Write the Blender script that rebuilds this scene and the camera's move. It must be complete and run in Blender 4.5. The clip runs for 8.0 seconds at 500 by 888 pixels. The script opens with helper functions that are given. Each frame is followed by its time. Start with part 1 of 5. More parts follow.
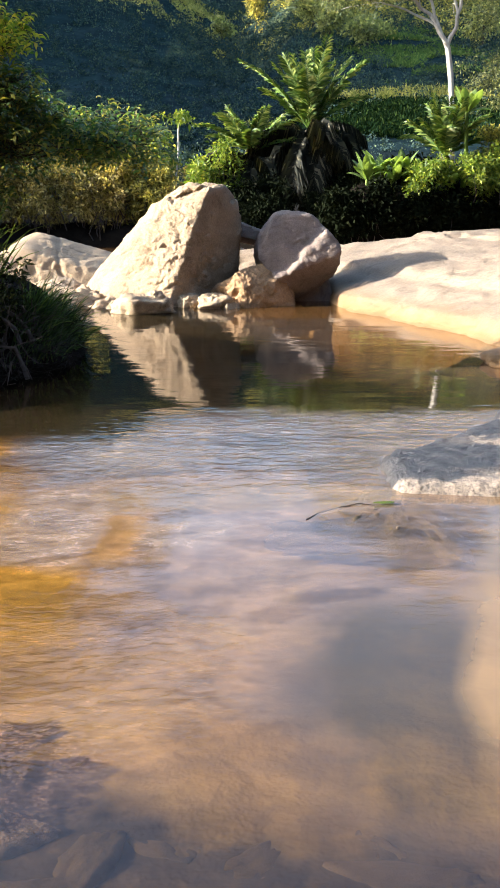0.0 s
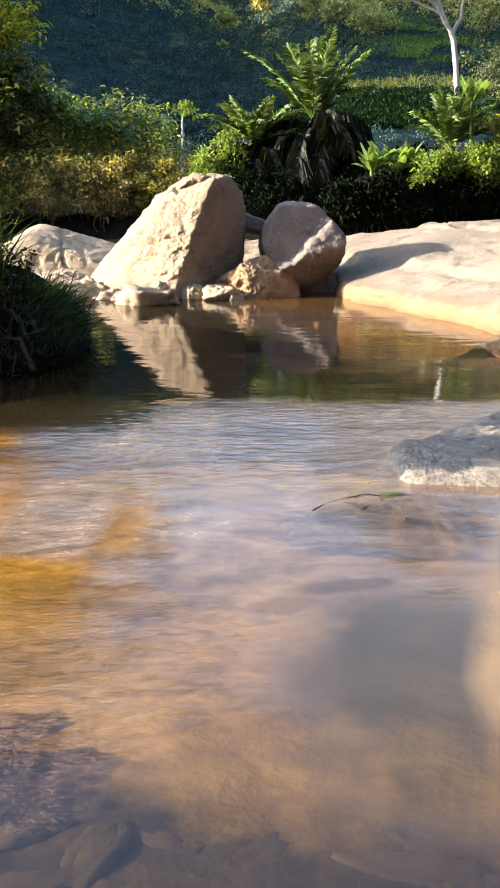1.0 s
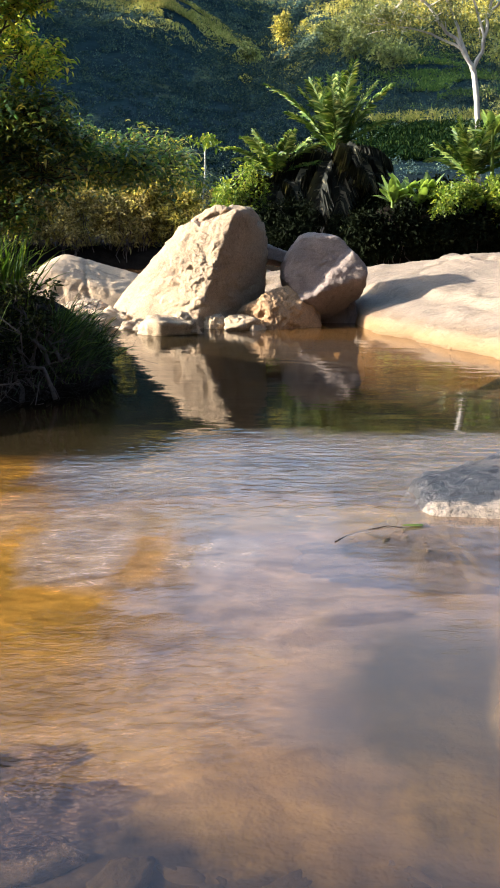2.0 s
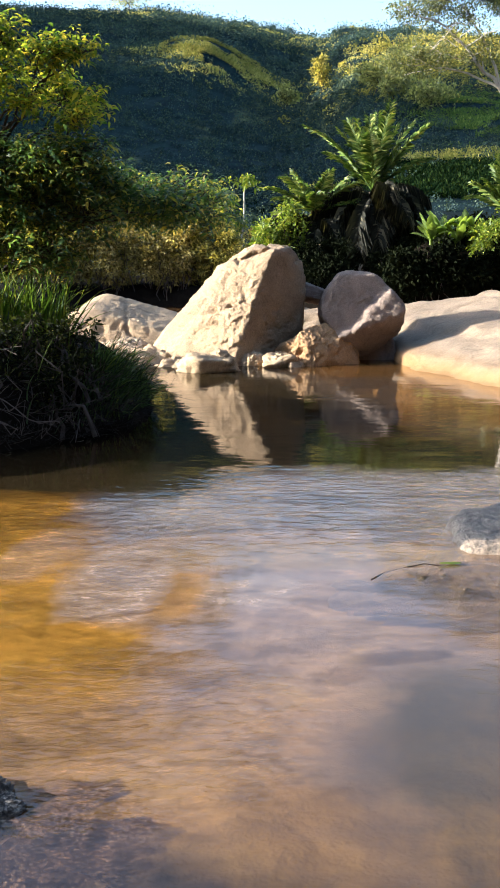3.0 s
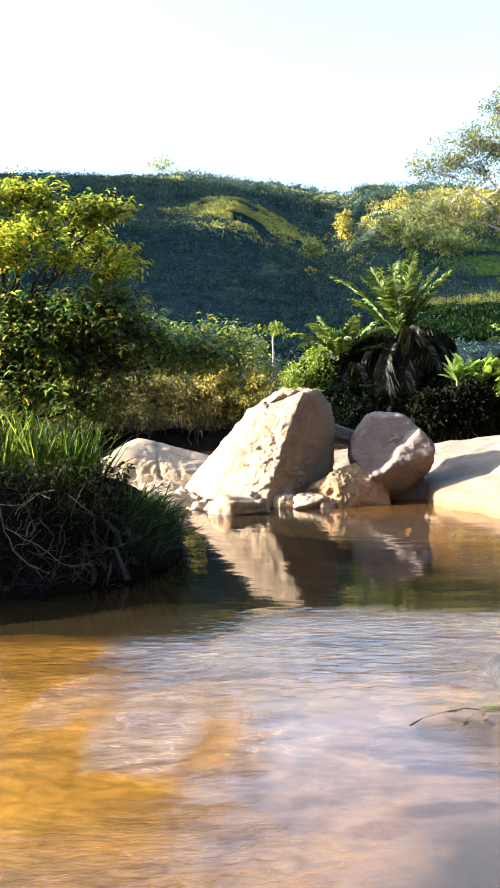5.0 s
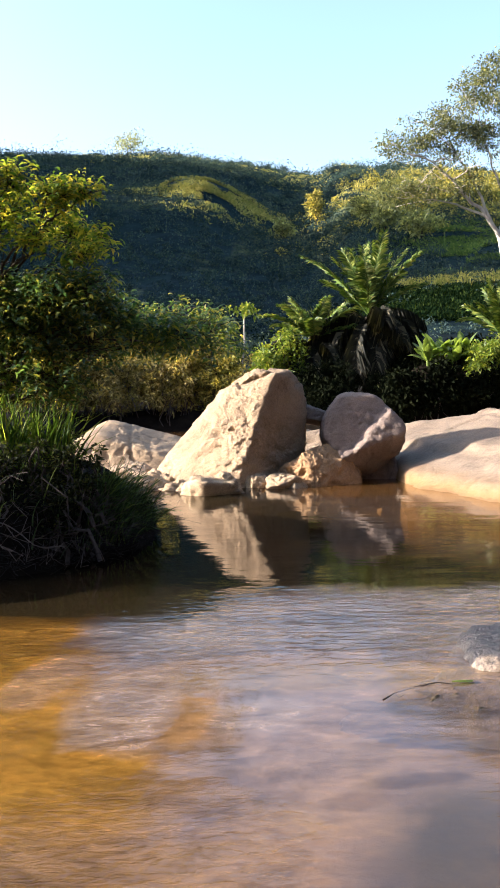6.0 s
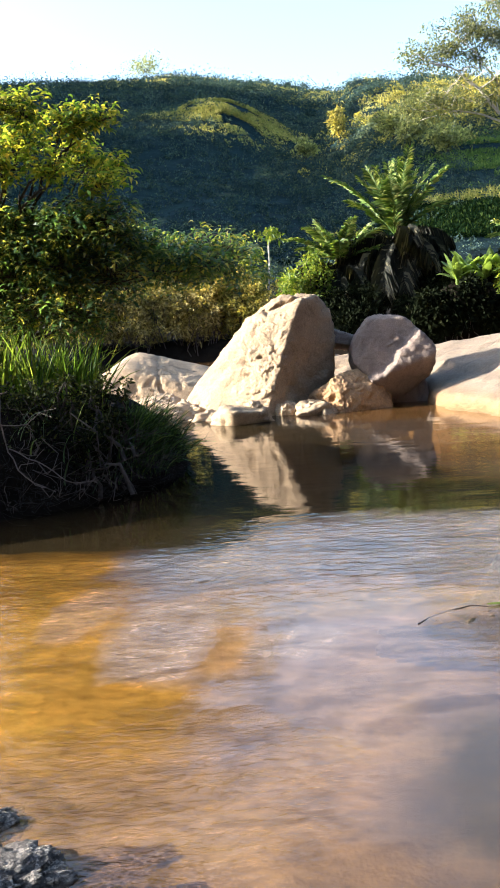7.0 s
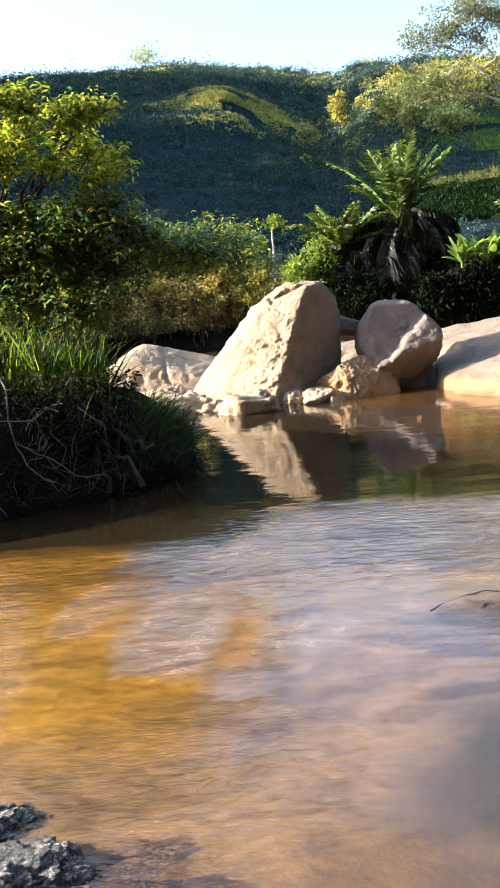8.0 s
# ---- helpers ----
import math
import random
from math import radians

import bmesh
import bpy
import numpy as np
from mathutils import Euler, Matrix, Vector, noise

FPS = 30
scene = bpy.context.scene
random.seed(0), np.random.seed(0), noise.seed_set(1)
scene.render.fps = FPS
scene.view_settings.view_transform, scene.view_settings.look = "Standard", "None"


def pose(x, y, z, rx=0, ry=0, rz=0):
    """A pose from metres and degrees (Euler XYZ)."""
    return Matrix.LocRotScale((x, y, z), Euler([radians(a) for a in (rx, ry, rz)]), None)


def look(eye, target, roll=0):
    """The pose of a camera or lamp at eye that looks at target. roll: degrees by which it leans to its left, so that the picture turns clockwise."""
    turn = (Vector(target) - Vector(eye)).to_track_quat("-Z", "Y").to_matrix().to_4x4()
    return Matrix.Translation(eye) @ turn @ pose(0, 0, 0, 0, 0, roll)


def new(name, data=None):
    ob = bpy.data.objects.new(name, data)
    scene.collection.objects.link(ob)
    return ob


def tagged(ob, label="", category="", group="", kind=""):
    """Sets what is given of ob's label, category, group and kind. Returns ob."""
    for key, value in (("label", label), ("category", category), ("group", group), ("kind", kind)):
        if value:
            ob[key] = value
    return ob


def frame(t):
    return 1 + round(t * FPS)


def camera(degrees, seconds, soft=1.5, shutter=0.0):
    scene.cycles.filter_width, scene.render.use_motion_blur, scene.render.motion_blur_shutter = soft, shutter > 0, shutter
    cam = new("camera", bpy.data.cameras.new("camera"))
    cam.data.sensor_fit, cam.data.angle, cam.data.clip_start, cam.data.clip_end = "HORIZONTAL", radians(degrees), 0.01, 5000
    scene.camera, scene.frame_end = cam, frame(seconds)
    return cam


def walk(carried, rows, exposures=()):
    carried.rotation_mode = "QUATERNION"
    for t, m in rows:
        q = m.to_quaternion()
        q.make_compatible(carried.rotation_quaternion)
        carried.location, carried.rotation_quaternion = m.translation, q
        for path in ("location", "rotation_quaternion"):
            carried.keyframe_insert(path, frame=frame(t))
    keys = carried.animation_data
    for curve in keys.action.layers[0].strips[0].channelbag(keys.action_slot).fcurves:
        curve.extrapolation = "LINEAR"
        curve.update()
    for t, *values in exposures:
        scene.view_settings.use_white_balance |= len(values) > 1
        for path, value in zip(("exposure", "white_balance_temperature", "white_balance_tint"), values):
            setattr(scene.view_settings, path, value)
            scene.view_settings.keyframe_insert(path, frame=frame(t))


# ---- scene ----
# ---- camera and walk ----
cam = camera(30.0, 8.0, soft=1.65)
PATH = [
    (0, (0.001, -0.02, 2.193), (0.0, 1.917, 1.692), -0.0),
    (0.5, (-0.009, 0.0, 2.181), (-0.059, 1.932, 1.666), -0.1),
    (1, (-0.013, 0.008, 2.172), (-0.023, 1.94, 1.655), -0.1),
    (1.2, (-0.033, -0.001, 2.186), (-0.092, 1.943, 1.719), -0.1),
    (2.3, (-0.035, 0.006, 2.184), (-0.085, 1.952, 1.728), -0.0),
    (2.5, (-0.011, -0.013, 2.191), (-0.071, 1.933, 1.733), -0.3),
    (3, (-0.011, -0.039, 2.202), (-0.147, 1.92, 1.822), -0.5),
    (3.5, (-0.019, -0.026, 2.199), (-0.148, 1.947, 1.897), 0.2),
    (4, (0.013, -0.114, 2.199), (-0.212, 1.869, 2.065), -1.3),
    (4.5, (-0.01, -0.044, 2.189), (-0.237, 1.941, 2.102), -1.1),
    (4.7, (-0.002, -0.038, 2.188), (-0.22, 1.949, 2.108), -1.3),
    (5.8, (-0.018, -0.109, 2.19), (-0.17, 1.883, 2.114), -1.6),
    (6, (-0.014, -0.096, 2.184), (-0.155, 1.895, 2.065), -1.8),
    (6.5, (0.001, 0.004, 2.203), (-0.197, 1.977, 1.945), -3.3),
    (7, (0.002, -0.005, 2.189), (-0.211, 1.965, 1.919), -4.1),
    (7.5, (0.004, 0.001, 2.201), (-0.214, 1.97, 1.928), -4.8),
    (8, (0.007, 0.013, 2.202), (-0.226, 1.978, 1.909), -5.6),
]
EXPO = [(t, stops, kelvin, tint) for t, stops, kelvin, tint in (
    (0.0, 2.42, 5430, 8), (1.2, 2.38, 5430, 8), (2.5, 2.18, 5430, 8), (3.5, 2.32, 5430, 8), (4.0, 2.78, 5430, 8), (4.7, 2.92, 5430, 8),
    (5.8, 2.10, 5650, 15), (6.0, 2.10, 5650, 15), (6.5, 2.42, 5430, 8), (8.0, 2.42, 5430, 8))]
walk(cam, [(t, look(*row)) for t, *row in PATH], EXPO)

# ---- sky and sun ----
SUN_EL, SUN_AZ = 17.0, -92.5      # degrees; azimuth from +y towards +x
to_sun = Vector((math.sin(radians(SUN_AZ)) * math.cos(radians(SUN_EL)), math.cos(radians(SUN_AZ)) * math.cos(radians(SUN_EL)), math.sin(radians(SUN_EL))))
world = bpy.data.worlds.new("sky")
scene.world = world
world.use_nodes = True
sky = world.node_tree.nodes.new("ShaderNodeTexSky")
sky.sky_type, sky.sun_disc = "NISHITA", False
sky.sun_elevation, sky.sun_rotation = radians(SUN_EL), radians(SUN_AZ)
sky.air_density, sky.dust_density = 1.1, 3.2
world.node_tree.links.new(sky.outputs[0], world.node_tree.nodes["Background"].inputs[0])
world.node_tree.nodes["Background"].inputs[1].default_value = 0.12
sun = new("sun", bpy.data.lights.new("sun", "SUN"))
sun.data.energy, sun.data.angle, sun.data.color = 5.0, radians(0.6), (1.0, 0.86, 0.68)
sun.matrix_world = look(to_sun * 300, (0, 0, 0))


# ---- material helpers ----
class Nodes:
    """A node material under construction."""

    def __init__(self, name):
        self.mat = bpy.data.materials.new(name)
        self.mat.use_nodes = True
        self.tree = self.mat.node_tree
        self.tree.nodes.clear()
        self.out = self.add("ShaderNodeOutputMaterial")

    def add(self, kind):
        return self.tree.nodes.new(kind)

    def link(self, a, b):
        self.tree.links.new(a, b)

    def noise(self, scale, detail=4.0, rough=0.6, vec=None, distort=0.0):
        n = self.add("ShaderNodeTexNoise")
        n.inputs["Scale"].default_value, n.inputs["Detail"].default_value = scale, detail
        n.inputs["Roughness"].default_value, n.inputs["Distortion"].default_value = rough, distort
        self.link(vec if vec is not None else self.place(), n.inputs["Vector"])
        return n.outputs["Fac"]

    def place(self):
        return self.add("ShaderNodeNewGeometry").outputs["Position"]

    def scaled(self, vec, s):
        n = self.add("ShaderNodeVectorMath")
        n.operation = "MULTIPLY"
        self.link(vec, n.inputs[0])
        n.inputs[1].default_value = s
        return n.outputs[0]

    def ramp(self, fac, stops):
        n = self.add("ShaderNodeValToRGB")
        el = n.color_ramp.elements
        while len(el) < len(stops):
            el.new(0.5)
        for e, (p, c) in zip(el, stops):
            e.position, e.color = p, (*c, 1) if len(c) == 3 else c
        self.link(fac, n.inputs[0])
        return n.outputs[0]

    def mixc(self, fac, a, b, blend="MIX"):
        n = self.add("ShaderNodeMix")
        n.data_type, n.blend_type = "RGBA", blend
        for sock, v in ((n.inputs[0], fac), (n.inputs[6], a), (n.inputs[7], b)):
            if isinstance(v, (int, float)):
                sock.default_value = v
            elif isinstance(v, tuple):
                sock.default_value = (*v, 1)
            else:
                self.link(v, sock)
        return n.outputs[2]

    def math(self, op, a, b=0.0, clamp=False):
        n = self.add("ShaderNodeMath")
        n.operation, n.use_clamp = op, clamp
        for sock, v in ((n.inputs[0], a), (n.inputs[1], b)):
            if isinstance(v, (int, float)):
                sock.default_value = v
            else:
                self.link(v, sock)
        return n.outputs[0]

    def bump(self, height, strength, distance, normal=None):
        n = self.add("ShaderNodeBump")
        n.inputs["Strength"].default_value, n.inputs["Distance"].default_value = strength, distance
        self.link(height, n.inputs["Height"])
        if normal is not None:
            self.link(normal, n.inputs["Normal"])
        return n.outputs[0]

    def principled(self, color, rough=0.8, normal=None, spec=0.3):
        n = self.add("ShaderNodeBsdfPrincipled")
        for sock, v in ((n.inputs["Base Color"], color), (n.inputs["Roughness"], rough), (n.inputs["Specular IOR Level"], spec)):
            if isinstance(v, (int, float)):
                sock.default_value = v
            elif isinstance(v, tuple):
                sock.default_value = (*v, 1)
            else:
                self.link(v, sock)
        if normal is not None:
            self.link(normal, n.inputs["Normal"])
        return n.outputs[0]

    def done(self, shader):
        self.link(shader, self.out.inputs[0])
        return self.mat


def island(m):
    return m.add("ShaderNodeNewGeometry").outputs["Random Per Island"]


def leaf_material(name, stops, through_light=0.45, rough=0.45, patch=1.2, gloss=0.22):
    """Leaves: each its own shade, paler in patches, with light coming through."""
    m = Nodes(name)
    base = m.ramp(island(m), stops)
    tone = m.ramp(m.noise(patch, 3), [(0.3, (0.55, 0.55, 0.55)), (0.7, (1.35, 1.3, 1.1))])
    col = m.mixc(1.0, base, tone, "MULTIPLY")
    front = m.principled(col, rough, None, gloss)
    back = m.add("ShaderNodeBsdfTranslucent")
    m.link(m.mixc(1.0, col, (1.5, 1.45, 0.6), "MULTIPLY"), back.inputs[0])
    mix = m.add("ShaderNodeMixShader")
    mix.inputs[0].default_value = through_light
    m.link(front, mix.inputs[1])
    m.link(back.outputs[0], mix.inputs[2])
    return m.done(mix.outputs[0])


def rock_material(name, light, mid, dark, scale=1.0, grain=0.5, stain=None, relief=0.11):
    """Weathered granite: broad stains, pits, fine grain."""
    m = Nodes(name)
    broad = m.ramp(m.noise(0.9 * scale, 5, 0.65, distort=0.6), [(0.3, mid), (0.55, light), (0.8, light)])
    streak = m.noise(1.6 * scale, 6, 0.7, m.scaled(m.place(), (1.0, 1.0, 0.35)), 1.2)
    col = m.mixc(m.ramp(streak, [(0.55, (0, 0, 0)), (0.72, (0.75, 0.75, 0.75))]), broad, dark)
    fine = m.noise(28.0 * scale, 4, 0.75)
    col = m.mixc(1.0, col, m.ramp(fine, [(0.25, (0.62, 0.62, 0.62)), (0.7, (1.15, 1.13, 1.1))]), "MULTIPLY")
    pits = m.add("ShaderNodeTexVoronoi")
    pits.inputs["Scale"].default_value = 9.0 * scale
    m.link(m.place(), pits.inputs["Vector"])
    hole = m.ramp(pits.outputs[0], [(0.0, (0, 0, 0)), (0.35, (1, 1, 1))])
    if stain:
        sep = m.add("ShaderNodeSeparateXYZ")
        m.link(m.place(), sep.inputs[0])
        line = m.math("ADD", sep.outputs[2], m.math("MULTIPLY", m.noise(1.2, 4, 0.6), 0.3))
        col = m.mixc(m.ramp(line, [(0.22, (0.85, 0.85, 0.85)), (0.55, (0, 0, 0))]), col, stain)
    n1 = m.bump(m.noise(4.0 * scale, 8, 0.75, m.scaled(m.place(), (0.7, 1.0, 1.35))), 0.9, relief)
    n2 = m.bump(fine, grain, 0.02, n1)
    n3 = m.bump(hole, 0.08, 0.02, n2)
    warp = m.add("ShaderNodeTexNoise")
    warp.inputs["Scale"].default_value, warp.inputs["Detail"].default_value = 1.4 * scale, 5.0
    m.link(m.place(), warp.inputs["Vector"])
    bend = m.add("ShaderNodeVectorMath")
    bend.operation = "MULTIPLY_ADD"
    m.link(warp.outputs["Color"], bend.inputs[0])
    bend.inputs[1].default_value = (1.1, 1.1, 1.1)
    m.link(m.scaled(m.place(), (1.0, 0.7, 1.5)), bend.inputs[2])
    crack = m.add("ShaderNodeTexVoronoi")
    crack.feature = "DISTANCE_TO_EDGE"
    crack.inputs["Scale"].default_value = 0.75 * scale
    m.link(bend.outputs[0], crack.inputs["Vector"])
    gap = m.ramp(m.math("ADD", crack.outputs["Distance"], m.math("MULTIPLY", m.noise(2.0 * scale, 4), 0.06)), [(0.012, (0, 0, 0)), (0.03, (1, 1, 1))])
    part_of = m.ramp(m.noise(0.8 * scale, 3, 0.5), [(0.52, (1, 1, 1)), (0.62, (0, 0, 0))])
    gap = m.math("MAXIMUM", gap, part_of)
    col = m.mixc(gap, m.mixc(0.75, col, dark), col)
    n4 = m.bump(gap, 0.6, 0.05, n3)
    return m.done(m.principled(col, 0.85, n4, 0.25))


def speckled_rock():
    """Dark wet river rock crusted with pale grains."""
    m = Nodes("speckled_river_rock")
    broad = m.ramp(m.noise(9, 5, 0.7), [(0.35, (0.02, 0.016, 0.014)), (0.65, (0.13, 0.105, 0.085))])
    fleck = m.ramp(m.noise(38, 6, 0.75), [(0.50, (0, 0, 0)), (0.56, (1, 1, 1))])
    patch = m.ramp(m.noise(5, 4, 0.6), [(0.42, (0.1, 0.1, 0.1)), (0.6, (1, 1, 1))])
    col = m.mixc(m.math("MULTIPLY", fleck, patch), broad, (0.55, 0.47, 0.38))
    n = m.bump(m.noise(38, 6, 0.75), 1.0, 0.03, m.bump(m.noise(12, 6, 0.7), 1.0, 0.06))
    return m.done(m.principled(col, 0.6, n, 0.4))


def bark_material(name, a, b):
    m = Nodes(name)
    v = m.scaled(m.place(), (1, 1, 0.25))
    col = m.ramp(m.noise(7, 5, 0.65, v), [(0.3, a), (0.7, b)])
    return m.done(m.principled(col, 0.85, m.bump(m.noise(22, 5, 0.7, v), 0.5, 0.02), 0.2))


GRANITE = rock_material("warm_granite", (0.44, 0.32, 0.195), (0.31, 0.22, 0.135), (0.10, 0.075, 0.057), 1.0, 0.6, None, 0.075)
GRANITE_BIG = rock_material("sunlit_rough_granite", (0.47, 0.335, 0.205), (0.33, 0.235, 0.145), (0.10, 0.07, 0.048), 1.0, 0.7, None, 0.20)
GRANITE_GREY = rock_material("grey_pink_granite", (0.27, 0.205, 0.165), (0.20, 0.15, 0.122), (0.09, 0.07, 0.058), 1.2)
OCHRE_ROCK = rock_material("iron_stained_rock", (0.36, 0.22, 0.11), (0.25, 0.145, 0.065), (0.10, 0.06, 0.03), 1.0, 0.6, None, 0.05)
SLAB = rock_material("pale_slab_granite", (0.27, 0.205, 0.142), (0.215, 0.16, 0.11), (0.12, 0.09, 0.066), 0.7, 0.6, (0.25, 0.14, 0.052))
RIVER_ROCK = speckled_rock()
SUNKEN = rock_material("silted_river_rock", (0.105, 0.072, 0.052), (0.06, 0.043, 0.034), (0.02, 0.016, 0.014), 4.0, 0.9)
SHOAL = rock_material("weedy_shoal_stone", (0.15, 0.11, 0.055), (0.085, 0.062, 0.032), (0.03, 0.024, 0.015), 4.0, 0.9)
BARK_DARK = bark_material("dark_bark", (0.03, 0.023, 0.016), (0.08, 0.062, 0.045))
BARK_PALE = bark_material("pale_smooth_bark", (0.30, 0.25, 0.20), (0.70, 0.64, 0.55))
TWIG = bark_material("dry_twig", (0.03, 0.023, 0.019), (0.11, 0.088, 0.072))
TWIG_PALE = bark_material("bleached_twig", (0.06, 0.047, 0.04), (0.15, 0.12, 0.105))
# Darker copy of the dry twig, with the bank's shade in its colour.
TWIG_DARK = bark_material("shaded_dead_stem", (0.006, 0.005, 0.004), (0.030, 0.023, 0.019))
LEAF_BROAD = leaf_material("broad_yellow_green_leaf", [(0.0, (0.07, 0.14, 0.028)), (0.4, (0.19, 0.25, 0.036)), (0.8, (0.38, 0.37, 0.05)), (1.0, (0.58, 0.45, 0.07))], 0.62)
# Leaf for shaded sprays: dark stops hold shade, yellow ones stand for sunlit tips.
LEAF_DARK = leaf_material("dark_broad_leaf", [(0.0, (0.045, 0.098, 0.045)), (0.62, (0.10, 0.165, 0.058)), (0.84, (0.28, 0.30, 0.07)), (1.0, (0.52, 0.45, 0.12))], 0.55, 0.32, 0.9, 0.55)
LEAF_OLIVE = leaf_material("small_olive_leaf", [(0.0, (0.09, 0.095, 0.030)), (0.5, (0.28, 0.26, 0.070)), (0.85, (0.48, 0.41, 0.115)), (1.0, (0.62, 0.52, 0.16))], 0.4, 0.6, 0.6)
LEAF_BROWN = leaf_material("dry_brown_leaf", [(0.0, (0.09, 0.08, 0.036)), (0.6, (0.30, 0.25, 0.10)), (1.0, (0.55, 0.46, 0.20))], 0.4, 0.7, 0.6)
LEAF_FRESH = leaf_material("fresh_green_leaf", [(0.0, (0.054, 0.098, 0.017)), (0.6, (0.129, 0.183, 0.027)), (1.0, (0.259, 0.280, 0.044))], 0.45)
LEAF_PALM = leaf_material("palm_leaflet", [(0.0, (0.040, 0.085, 0.022)), (0.6, (0.12, 0.185, 0.040)), (1.0, (0.30, 0.33, 0.10))], 0.4, 0.35)
LEAF_DEAD = leaf_material("dead_palm_leaflet", [(0.0, (0.008, 0.009, 0.006)), (0.75, (0.022, 0.023, 0.014)), (1.0, (0.14, 0.125, 0.08))], 0.2, 0.7)
GRASS = leaf_material("river_grass_blade", [(0.0, (0.02, 0.036, 0.02)), (0.5, (0.045, 0.08, 0.035)), (0.8, (0.08, 0.14, 0.05)), (1.0, (0.17, 0.22, 0.06))], 0.45, 0.4, 0.8, 0.35)
GRASS_BRIGHT = leaf_material("sunlit_cane_grass", [(0.0, (0.03, 0.065, 0.014)), (0.6, (0.10, 0.17, 0.028)), (1.0, (0.28, 0.32, 0.07))], 0.5, 0.7)
LEAF_GREY = leaf_material("fine_olive_leaf", [(0.0, (0.125, 0.14, 0.062)), (0.6, (0.28, 0.29, 0.12)), (1.0, (0.47, 0.46, 0.19))], 0.4, 0.6)
# Leaf for deep shade: the shade is put into its near-black colour.
LEAF_SHADED = leaf_material("shaded_green_leaf", [(0.0, (0.004, 0.006, 0.003)), (0.8, (0.008, 0.011, 0.005)), (1.0, (0.014, 0.017, 0.008))], 0.05, 0.8, 1.2, 0.02)
LEAF_BANANA = leaf_material("pale_banana_leaf", [(0.0, (0.10, 0.17, 0.045)), (0.6, (0.20, 0.28, 0.08)), (1.0, (0.34, 0.40, 0.14))], 0.5, 0.4)
# Terrace grass, with half-light put into its very dark colour.
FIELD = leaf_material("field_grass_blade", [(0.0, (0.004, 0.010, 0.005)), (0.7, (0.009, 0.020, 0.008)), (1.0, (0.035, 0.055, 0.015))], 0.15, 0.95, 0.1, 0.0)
# Brush leaf set near-black, the shade of the bank front put into it.
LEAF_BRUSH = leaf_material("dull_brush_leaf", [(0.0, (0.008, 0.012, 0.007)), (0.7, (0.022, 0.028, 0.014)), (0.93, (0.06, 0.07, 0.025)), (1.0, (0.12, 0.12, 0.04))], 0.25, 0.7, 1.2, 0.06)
MEADOW = leaf_material("fresh_meadow_grass", [(0.0, (0.07, 0.12, 0.04)), (0.7, (0.13, 0.20, 0.06)), (1.0, (0.24, 0.30, 0.09))], 0.3, 0.8, 0.1, 0.05)
LEAF_SILVER = leaf_material("grey_green_leaf", [(0.0, (0.06, 0.078, 0.045)), (0.6, (0.125, 0.14, 0.065)), (0.85, (0.22, 0.23, 0.095)), (1.0, (0.34, 0.335, 0.14))], 0.35, 0.5, 0.5)
TUFT = leaf_material("dry_pasture_grass", [(0.0, (0.20, 0.22, 0.07)), (0.6, (0.40, 0.37, 0.12)), (1.0, (0.56, 0.48, 0.20))], 0.3, 0.8, 0.06, 0.08)
# Scrub leans blue to carry the distance haze in its colour.
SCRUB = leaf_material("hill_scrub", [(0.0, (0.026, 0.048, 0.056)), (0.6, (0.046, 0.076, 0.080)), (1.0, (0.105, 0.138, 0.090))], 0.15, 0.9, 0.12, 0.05)


